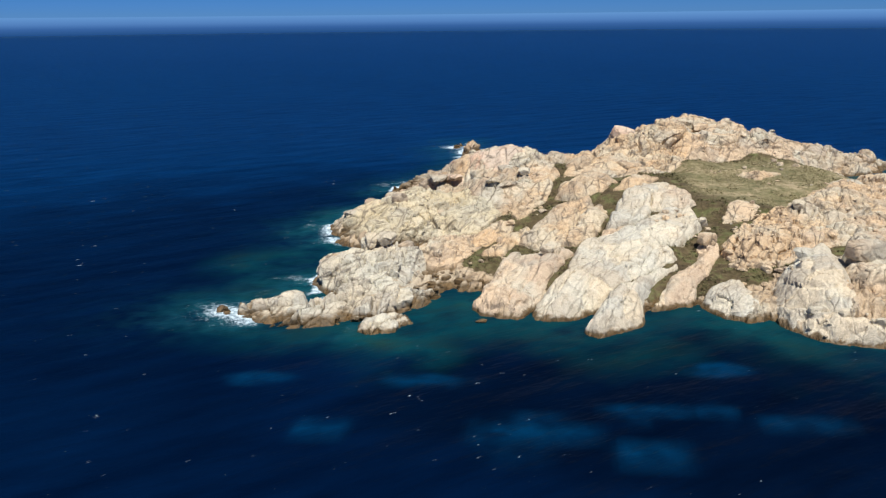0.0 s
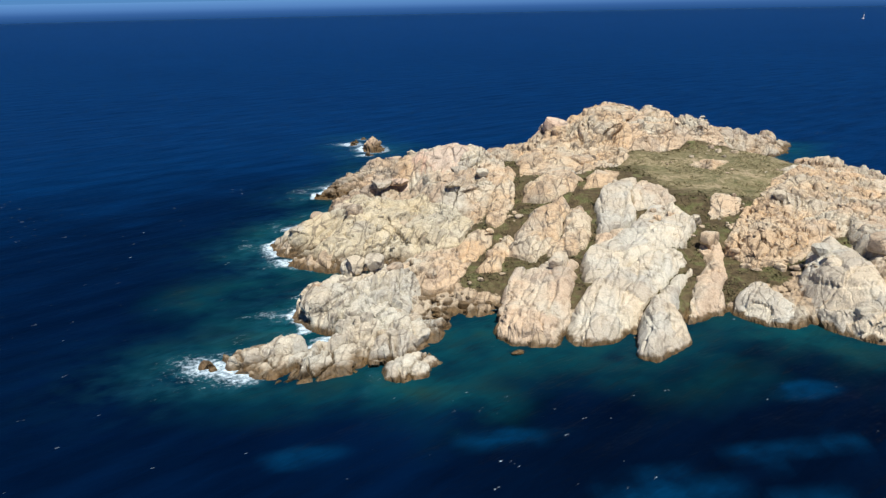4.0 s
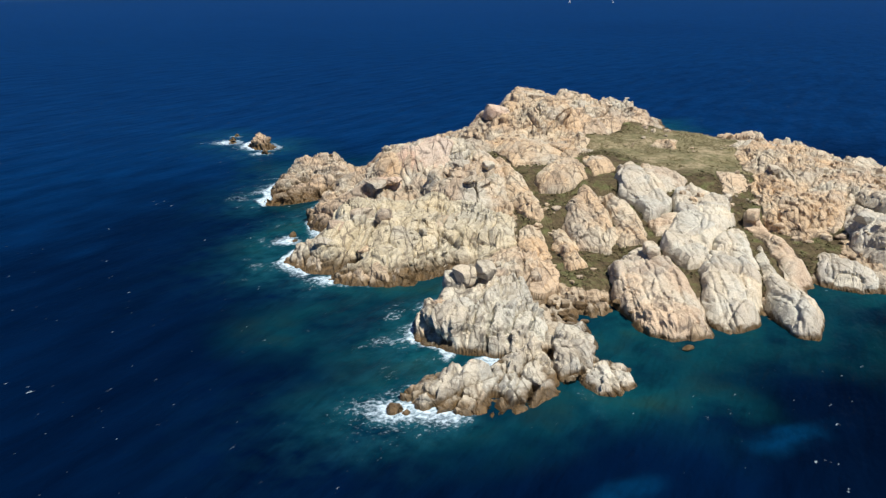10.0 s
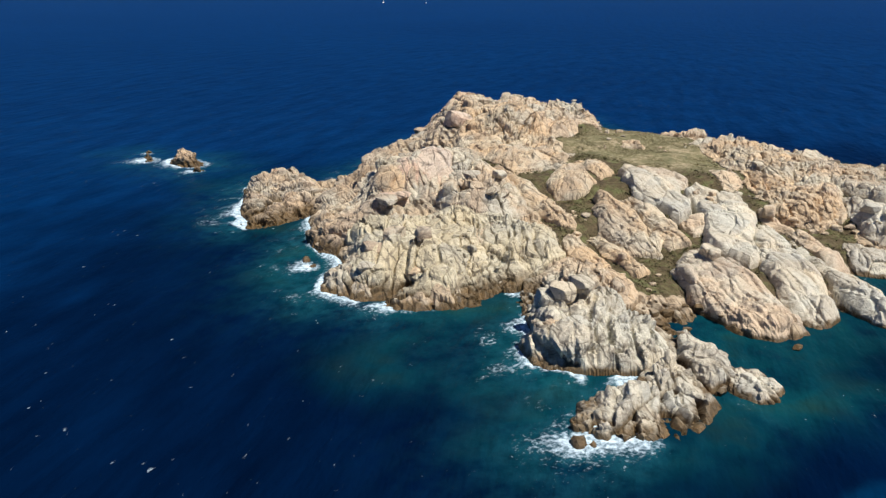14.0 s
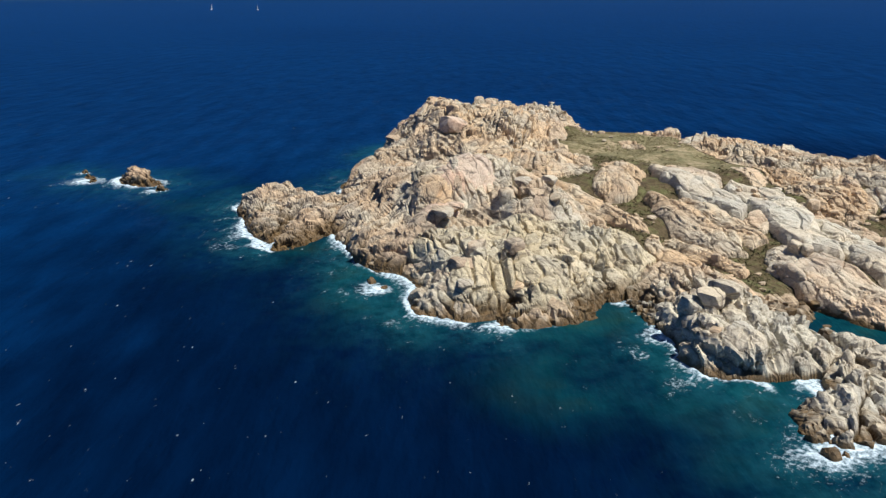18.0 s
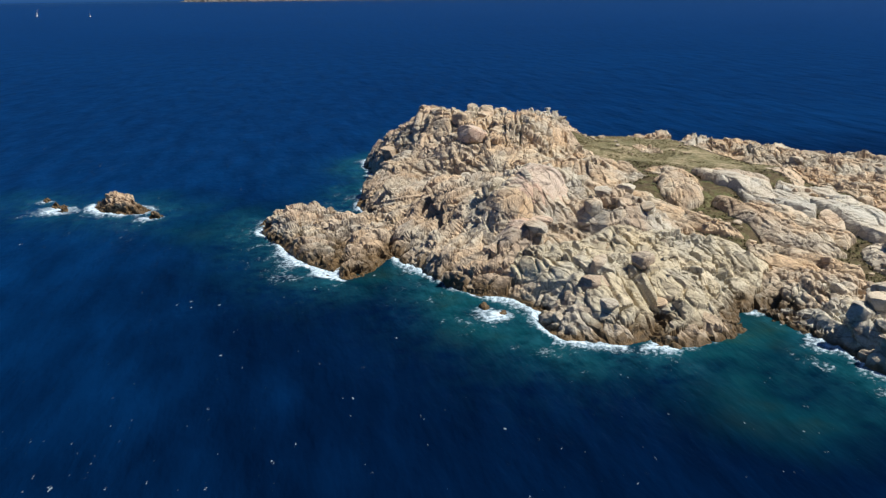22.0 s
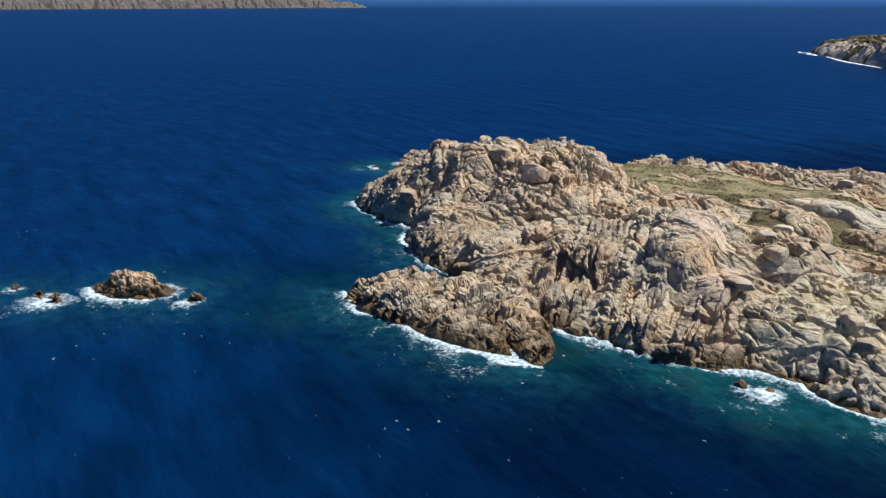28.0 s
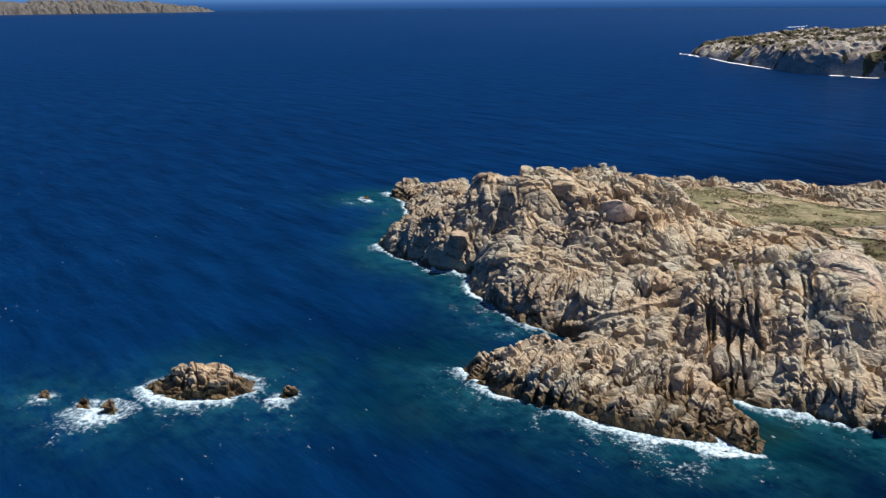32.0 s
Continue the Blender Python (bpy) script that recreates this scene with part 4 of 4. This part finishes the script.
# ---- boulders ----
def cut_stone(seed, flat=0.75, cuts=9):
    """A stone of unit size: a worn block cut by planes, with a slightly rough skin."""
    rng = random.Random(seed)
    bm = bmesh.new()
    bmesh.ops.create_icosphere(bm, subdivisions=4, radius=1.0)
    co = np.array([v.co[:] for v in bm.verts])
    co *= (0.82 / (np.abs(co) ** 3.4).sum(1) ** (1 / 3.4))[:, None]
    for _ in range(cuts):
        nrm = np.array([rng.gauss(0, 1), rng.gauss(0, 1), rng.gauss(0, 0.7)])
        nrm /= np.linalg.norm(nrm)
        over = co @ nrm - rng.uniform(0.5, 0.86)
        co -= np.maximum(over, 0)[:, None] * nrm * 0.97
    co *= (1 + 0.05 * fractal(co[:, 0] * 2, co[:, 1] * 2, co[:, 2] * 2, seed, 3))[:, None]
    co[:, 2] *= flat
    for v, p in zip(bm.verts, co):
        v.co = p
    me = bpy.data.meshes.new("boulder")
    bm.to_mesh(me)
    bm.free()
    return me


STONES = [cut_stone(k, f, c) for k, f, c in ((1, 0.8, 8), (2, 0.7, 11), (3, 0.9, 7), (4, 0.6, 9), (5, 0.75, 14), (6, 0.85, 10))]
STONE_MESH = {}
bpy.context.view_layer.update()
DG = bpy.context.evaluated_depsgraph_get()


def stand(x, y):
    """Height of the solid surface under (x, y)."""
    hit, at, *_ = scene.ray_cast(DG, (x, y, 90), (0, 0, -1))
    return at.z if hit else 0.0


def boulder(x, y, size, mat, label, turn=0.0, stretch=(1, 1, 1), k=0, sink=0.35, lean=0.0, lift=None):
    key = (k, mat.name)
    if key not in STONE_MESH:
        STONE_MESH[key] = STONES[k].copy()
        STONE_MESH[key].materials.append(mat)
    ob = new("boulder", STONE_MESH[key])
    z = (stand(x, y) if lift is None else lift) + size * stretch[2] * (0.6 - sink)
    ob.matrix_world = pose(x, y, z, lean, 0, turn) @ Matrix.Diagonal((size * stretch[0], size * stretch[1], size * stretch[2], 1))
    return tagged(ob, label, "boulder", "loose boulders")


BIG = ((-16.8, 174.5, 2.6, ROCK_PALE, "upright pale block with dark shaded face", 20, (0.9, 1.1, 1.1), 4, 0.1),
       (-14.0, 173.0, 3.0, ROCK_PALE, "large tilted pale block on the point", 70, (1.2, 0.8, 0.8), 1, 0.15),
       (-18.5, 177.0, 2.4, ROCK_PALE, "pale angular block at the cove's edge", 110, (1.2, 0.8, 0.9), 5, 0.2),
       (-10.0, 175.0, 2.0, ROCK, "cream angular block among larger blocks", 10, (1.2, 0.9, 0.8), 3, 0.2),
       (-24.0, 170.5, 1.6, ROCK_GREY, "rounded grey boulder above the surf", 0, (1.1, 1.0, 0.9), 2, 0.2),
       (22.0, 172.5, 2.6, ROCK, "dark-faced split block at the gully's edge", 60, (1.0, 0.7, 1.1), 4, 0.2),
       (20.5, 170.0, 1.9, ROCK, "cream block leaning at the gully's edge", 20, (1.1, 0.8, 1.0), 1, 0.2),
       (4.5, 228.0, 2.4, ROCK, "rounded cream boulder on the ridge", 40, (1.1, 0.9, 1.0), 2, 0.5),
       (7.6, 222.8, 2.0, ROCK, "cream boulder with hollow shaded side", 75, (1.1, 0.9, 0.9), 5, 0.5),
       (-17.5, 220.0, 2.6, ROCK_GREY, "dark rounded boulder on the west slope", 15, (1.3, 0.9, 0.8), 0, 0.5),
       (-15.5, 212.5, 2.3, ROCK_GREY, "grey boulder on the west slope", 55, (0.9, 1.1, 0.9), 2, 0.5),
       (-21.5, 208.0, 2.0, ROCK, "cream boulder above the western shore", 15, (1.2, 0.9, 0.7), 3, 0.5),
       (12.0, 228.5, 2.6, ROCK_PALE, "whitish angular block on the ridge's shoulder", 20, (1.2, 0.9, 0.8), 4, 0.35),
       (16.5, 224.5, 2.2, ROCK_PALE, "whitish block wedged on the ridge's shoulder", 65, (1.1, 1.0, 0.8), 1, 0.35),
       (8.5, 217.8, 2.0, ROCK_WARM, "orange-tinted rounded block on the ridge", 10, (1.2, 0.9, 0.8), 3, 0.35),
       (-24.0, 219.0, 2.8, ROCK_GREY, "long grey-brown block over the western shore", 110, (1.5, 0.8, 0.7), 5, 0.8),
       (-28.5, 215.0, 2.2, ROCK_PALE, "pale cracked block over the western shore", 30, (1.3, 1.0, 0.7), 1, 0.85),
       (55.4, 186.8, 1.9, ROCK_PALE, "whitish boulder in the dark gully", 0, (1.1, 0.9, 0.8), 5, 0.25),
       (55.0, 178.5, 2.3, ROCK, "cream boulder on a narrow rib", 30, (1.1, 1.0, 0.9), 0, 0.25),
       (79.2, 195.8, 2.2, ROCK_WARM, "orange block at the meadow's edge", 50, (1.1, 0.9, 1.0), 1, 0.25),
       (34.0, 259.5, 2.2, ROCK_WARM, "orange boulder in the saddle", 20, (1.2, 0.9, 0.8), 2, 0.25),
       (30.5, 269.0, 2.1, ROCK_PALE, "pale slab-like block in the hollow", 20, (1.3, 0.8, 0.6), 3, 0.25),
       (63.0, 286.0, 3.2, ROCK_WARM, "rounded orange block near the summit", 80, (1.1, 1.0, 0.8), 0, 0.55),
       (76.0, 284.0, 3.0, ROCK, "cream block with dark overhang below the summit", 10, (1.3, 0.9, 0.8), 4, 0.2),
       (75.0, 300.5, 2.4, ROCK, "cream block on the highest point", 10, (1.2, 1.0, 0.7), 1, 0.35),
       (86.0, 293.0, 2.2, ROCK, "cream block on the summit crest", 40, (1.2, 0.9, 0.8), 5, 0.3),
       (108.5, 277.0, 2.2, ROCK_PALE, "whitish block at the meadow's seaward end", 0, (1.2, 0.9, 0.7), 2, 0.3),
       (107.5, 285.0, 1.8, ROCK_PALE, "whitish rounded block near the shore", 30, (1.1, 1.0, 0.7), 5, 0.3),
       (80.0, 158.0, 3.6, ROCK, "big cream block with dark cleft beneath", 20, (1.4, 1.0, 0.8), 0, 0.2),
       (70.0, 163.0, 2.4, ROCK_PALE, "whitish block beside the smooth dome", 70, (1.2, 1.0, 0.8), 4, 0.25),
       (66.5, 143.0, 1.7, ROCK_PALE, "rounded whitish boulder by the shore", 0, (1.2, 1.0, 0.8), 2, 0.3),
       (70.0, 139.5, 1.5, ROCK_PALE, "rounded whitish boulder at the waterline", 30, (1.2, 0.9, 0.8), 0, 0.3),
       (7.2, 145.2, 1.0, ROCK_GREY, "small wet rock at the slab's foot", 0, (1.3, 0.9, 0.7), 3, 0.3),
       (63.5, 311.0, 3.0, ROCK_GREY, "dark block at the mouth of a sea cleft", 20, (1.0, 1.0, 1.0), 4, 0.3))
boulder(49.0, 276.6, 5.0, ROCK_PINK, "huge orange block overhanging on the summit slope", 118, (1.15, 0.85, 0.72), 5, 0.6, 14, 17.9)
boulder(-6.8, 236.5, 3.0, ROCK, "cream block roofing a dark cave mouth", 30, (1.35, 1.0, 0.5), 4, 0.6, 6, 10.7)
boulder(-2.8, 236.6, 2.6, ROCK_PINK, "pinkish block roofing a dark cave mouth", 100, (1.1, 1.2, 0.5), 1, 0.6, -4, 10.6)
for x, y, size, mat, words, turn, stretch, k, sink in BIG:
    boulder(x, y, size, mat, words, turn, stretch, k, sink)

# stones strewn in the gullies, on the neck and along the meadow
rng = random.Random(5)
STREWN = (((-9, 158), (9, 170), 46, ROCK), ((58, 158), (69, 178), 36, ROCK), ((4, 172), (12, 184), 12, ROCK), ((62, 184), (76, 198), 14, ROCK),
          ((70, 222), (104, 262), 22, ROCK), ((82, 262), (104, 272), 16, ROCK), ((12, 196), (22, 214), 16, ROCK_WARM), ((40, 178), (58, 196), 10, ROCK), ((-24, 196), (-6, 214), 14, ROCK_YELLOW),
          ((62, 134), (78, 140.5), 16, ROCK_PALE), ((28, 246), (44, 262), 14, ROCK_WARM), ((86, 176), (106, 204), 20, ROCK))
for (x0, y0), (x1, y1), count, mat in STREWN:
    for _ in range(count):
        x, y = rng.uniform(x0, x1), rng.uniform(y0, y1)
        r = rng.choice((0.35, 0.45, 0.5, 0.6, 0.8, 1.1))
        if stand(x, y) > 0.5:
            boulder(x, y, r, mat, "weathered granite stone lying in a scrubby gully" if mat is ROCK else "weathered granite stone lying between outcrops",
                    rng.uniform(0, 360), (rng.uniform(1, 1.4), 1, rng.uniform(0.7, 1.0)), rng.randrange(6), 0.25, rng.uniform(-12, 12))


# ---- scrub and grass ----
def leaf_material(name, a, b_):
    m, nt, n, l, b = material(name)
    t = n.new("ShaderNodeNewGeometry").outputs["Random Per Island"]
    l.new(ramp(n, l, t, (0.0, a), (1.0, b_)), b.inputs["Base Color"])
    b.inputs["Roughness"].default_value = 0.8
    b.inputs["Specular IOR Level"].default_value = 0.15
    return m


def scatter_leaves(name, area, holes, count, size, leaves, mat, label, seed, clump=5.0):
    """Low plants, each a tuft of small leaves, joined as one."""
    r = np.random.RandomState(seed)
    p = np.array(area)
    lo, hi = p.min(0), p.max(0)
    x, y = r.uniform(lo[0], hi[0], count * 5), r.uniform(lo[1], hi[1], count * 5)
    ok = (inside_distance(x, y, area) > 0) & (fractal(x / clump, y / clump, x * 0, seed, 3) > -0.02)
    for loop in holes:
        ok &= inside_distance(x, y, loop) < 0.3
    x, y = x[ok][:count], y[ok][:count]
    z = ground_height(x, y)[0] - 0.25 + fractal(x / 5, y / 5, x * 0, 5, 4) * 0.3
    co = []
    for k in range(leaves):
        s = size * r.uniform(0.5, 1.1, x.shape)
        a, tilt = r.uniform(0, 6.283, x.shape), r.uniform(0.2, 1.3, x.shape)
        cx, cy, cz = x + r.normal(0, size * 0.9, x.shape), y + r.normal(0, size * 0.9, x.shape), z + size * r.uniform(0.1, 1.0, x.shape)
        ux, uy = np.cos(a) * s, np.sin(a) * s
        vx, vy, vz = -np.sin(a) * s * np.cos(tilt), np.cos(a) * s * np.cos(tilt), s * np.sin(tilt)
        co.append(np.stack([np.stack([cx - ux, cy - uy, cz], -1), np.stack([cx - vx * 0.5, cy - vy * 0.5, cz - vz * 0.5], -1), np.stack([cx + ux, cy + uy, cz], -1), np.stack([cx + vx, cy + vy, cz + vz], -1)], 1))
    co = np.concatenate(co).reshape(-1, 3)
    return thing(name, sheet(name, co, np.arange(len(co)).reshape(-1, 4)), mat, label, name, kind="stuff")


SCRUB = leaf_material("scrub_leaves", (0.07, 0.066, 0.032), (0.17, 0.152, 0.075))
GRASS = leaf_material("dry_grass", (0.20, 0.182, 0.094), (0.37, 0.315, 0.19))
scatter_leaves("scrub", GREEN, OUTCROPS + [MEADOW], 2400, 0.24, 6, SCRUB, "low dark olive and brown scrub filling the gullies", 11, 3.5)
scatter_leaves("grass", MEADOW, OUTCROPS, 2600, 0.2, 5, GRASS, "short dry grass tufts on the sloping meadow", 12)


# ---- distant land ----
FAR_LAND = rock_material("far_granite_and_scrub", (0.60, 0.55, 0.51), (0.58, 0.47, 0.40), (0.40, 0.36, 0.32), False, True)


DIM_LAND = rock_material("distant_scrubby_coast", (0.24, 0.20, 0.185), (0.15, 0.145, 0.14), (0.5, 0.5, 0.5), False, False)


def far_land(loop, res, shore, low, high, tip, rough, label, seed, mat=FAR_LAND):
    p = np.array(loop)
    lo, hi = p.min(0) - res, p.max(0) + res
    xs, ys = np.arange(lo[0], hi[0], res), np.arange(lo[1], hi[1], res)
    X, Y = np.meshgrid(xs, ys, indexing="ij")
    d = inside_distance(X, Y, loop) + fractal(X / 60, Y / 60, X * 0, seed, 4) * shore * 0.9
    away = np.hypot(X - tip[0], Y - tip[1])
    h = (low + (high - low) * step(40, 300, away) + fractal(X / 120, Y / 120, X * 0, seed + 1, 4) * high * 0.25) * (1 - np.exp(-np.maximum(d, 0) / shore))
    e, num, ox, oy = blocks(X / 8, Y / 5.5, X * 0, seed + 2)
    e2, num2, _, _ = blocks(X / 22, Y / 15, X * 0, seed + 4)
    Z = np.where(d > 0, h + rough * ((num - 0.5) + (num2 - 0.5) * 1.2 - 0.6 * np.exp(-(e / 0.12) ** 2)) * step(0, 12, d), -2.0)
    keep = np.maximum(d[:-1, :-1], d[1:, 1:]) > -res
    veg = step(-0.05, 0.3, fractal(X / 16, Y / 16, X * 0, seed + 7, 4) + step(4, 40, d) * 0.35 - 0.2)
    me = grid_mesh("far_island", xs, ys, Z, keep, {"veg": veg, "meadow": veg * 0.0 + 0.05})
    return thing("far_island", me, mat, label, "island")


far_land([(857, 31), (724, 24), (592, 9), (551, -40), (500, -150), (640, -330), (900, -330), (1000, -150), (930, -20)], 2.3, 8, 13, 27, (850, 20), 3.4,
         "rocky grey neighbouring island with scrub and surf along its foot", 301)
far_land([(3180, 3280), (3500, 2820), (3880, 2260), (4090, 1860), (4310, 1440), (4460, 1460), (4360, 2050), (4060, 2520), (3480, 3190)], 14.0, 30, 22, 55, (4310, 1440), 7.0,
         "low brownish far island on the horizon", 302, DIM_LAND)
# surf along the neighbouring island
foam_m, nt, n, l, b = material("sea_foam")
pos = n.new("ShaderNodeNewGeometry").outputs["Position"]
l.new(ramp(n, l, noise_node(n, l, pos, 0.5, 6), (0.3, (0.55, 0.62, 0.68)), (0.6, (0.85, 0.88, 0.9))), b.inputs["Base Color"])
b.inputs["Roughness"].default_value = 0.9


def foam_streak(name, a, b_, width, label, seed):
    """A torn strip of foam lying on the water."""
    r = np.random.RandomState(seed)
    t = np.linspace(0, 1, 60)
    ax, ay, bx, by = *a, *b_
    L = math.hypot(bx - ax, by - ay)
    nx_, ny_ = -(by - ay) / L, (bx - ax) / L
    w = width * np.sin(np.pi * t) ** 0.5 * (0.45 + 0.55 * smooth_noise(t * 14, t * 0, t * 0, seed))
    off = width * (smooth_noise(t * 8, t * 0 + 5, t * 0, seed) - 0.5) * 1.5
    rows = [np.stack([ax + (bx - ax) * t + nx_ * (off + s * w), ay + (by - ay) * t + ny_ * (off + s * w), np.full(60, h)], -1) for s, h in ((-0.5, 0.05), (0.0, 0.4), (0.5, 0.05))]
    co = np.concatenate(rows)
    q = np.array([(k * 60 + i, k * 60 + i + 1, k * 60 + 61 + i, k * 60 + 60 + i) for k in range(2) for i in range(59)])
    return thing(name, sheet(name, co, q, smooth=True), foam_m, label, "foam", kind="stuff")


foam_streak("surf", (866, 37), (800, 33), 5, "white surf at the neighbouring island's tip", 1)
foam_streak("surf", (790, 30), (640, 18), 5, "white surf along the neighbouring island", 2)
foam_streak("surf", (690, 5), (610, -2), 8, "white surf breaking on a shoal", 3)
foam_streak("surf", (585, -2), (545, -30), 6, "white surf on low rocks", 4)
foam_streak("wake", (1640, -385), (1700, -452), 7, "white wake behind a speeding motorboat", 5)

# ---- boats ----
def flat_paint(name, colour, rough=0.5):
    m, nt, n, l, b = material(name)
    pos = n.new("ShaderNodeNewGeometry").outputs["Position"]
    l.new(mix(n, l, noise_node(n, l, pos, 1.5, 3), tuple(c * 0.9 for c in colour), colour), b.inputs["Base Color"])
    b.inputs["Roughness"].default_value = rough
    return m


WHITE, CLOTH, METAL = flat_paint("white_gelcoat", (0.8, 0.8, 0.8), 0.3), flat_paint("sailcloth", (0.82, 0.81, 0.77), 0.8), flat_paint("mast_alloy", (0.55, 0.56, 0.58), 0.4)


def part(name, bm, mat, parent, label=""):
    me = bpy.data.meshes.new(name)
    bm.to_mesh(me)
    bm.free()
    return thing(name, me, mat, label, parent=parent)


def hull_mesh(length, beam, depth):
    bm = bmesh.new()
    rows = []
    for k in range(13):
        t = k / 12
        w = beam / 2 * (math.sin(math.pi * min(1, 0.32 + t * 0.68)) ** 0.7 if t < 1 else 0.0) + 0.02
        x, sheer = (t - 0.5) * length, depth * (1 + 0.35 * (t - 0.35) ** 2)
        rows.append([bm.verts.new((x, s * w * f, z)) for s, f, z in ((-1, 1, sheer), (-1, 0.82, 0.1), (0, 0, -0.45), (1, 0.82, 0.1), (1, 1, sheer))])
    for a, b in zip(rows, rows[1:]):
        for i in range(4):
            bm.faces.new((a[i], a[i + 1], b[i + 1], b[i]))
        bm.faces.new((a[4], a[0], b[0], b[4]))
    bm.faces.new(rows[0])
    bmesh.ops.recalc_face_normals(bm, faces=bm.faces)
    return bm


def sail_mesh(foot, height, belly):
    bm = bmesh.new()
    grid = [[bm.verts.new((-(foot * (1 - j / 8) * i / 6), belly * math.sin(math.pi * i / 6) * (1 - j / 8), height * j / 8)) for i in range(7)] for j in range(9)]
    for j in range(8):
        for i in range(6):
            bm.faces.new((grid[j][i], grid[j][i + 1], grid[j + 1][i + 1], grid[j + 1][i]))
    bmesh.ops.solidify(bm, geom=bm.faces[:], thickness=0.03)
    return bm


def sailboat(x, y, turn, label):
    root = tagged(new("sailboat"), label, "sailboat", "sailboats under way")
    part("hull", hull_mesh(12.5, 3.8, 1.2), WHITE, root)
    bm = bmesh.new()
    bmesh.ops.create_cone(bm, cap_ends=True, segments=10, radius1=0.12, radius2=0.08, depth=16, matrix=Matrix.Translation((0.8, 0, 9)))
    part("mast", bm, METAL, root)
    s = part("mainsail", sail_mesh(5.2, 13.5, 0.7), CLOTH, root)
    s.location = (0.6, 0, 2.4)
    j = part("jib", sail_mesh(4.6, 11.5, 0.6), CLOTH, root)
    j.location, j.rotation_euler = (5.6, 0, 1.6), (0, radians(-20), 0)
    bm = bmesh.new()
    bmesh.ops.create_cube(bm, size=1, matrix=Matrix.Translation((-0.6, 0, 1.45)) @ Matrix.Diagonal((5.0, 2.0, 0.6, 1)))
    bmesh.ops.bevel(bm, geom=bm.edges[:], offset=0.18, segments=2, affect="EDGES")
    part("cabin", bm, WHITE, root)
    root.matrix_world = pose(x, y, 0.0, 6, 0, turn)
    return root


sailboat(1250, 1930, 35, "white sailboat with raised sails on the open sea")
sailboat(1285, 1800, 60, "white sailboat with raised sails on the open sea")
motorboat = tagged(new("motorboat"), "small white motorboat speeding with a long wake", "motorboat")
part("hull", hull_mesh(9, 3.0, 1.3), WHITE, motorboat)
bm = bmesh.new()
bmesh.ops.create_cube(bm, size=1, matrix=Matrix.Translation((-0.4, 0, 1.9)) @ Matrix.Diagonal((3.4, 2.0, 1.3, 1)))
bmesh.ops.bevel(bm, geom=bm.edges[:], offset=0.3, segments=2, affect="EDGES")
part("cabin", bm, WHITE, motorboat)
motorboat.matrix_world = pose(1703, -456, 0.1, 0, -4, -48)
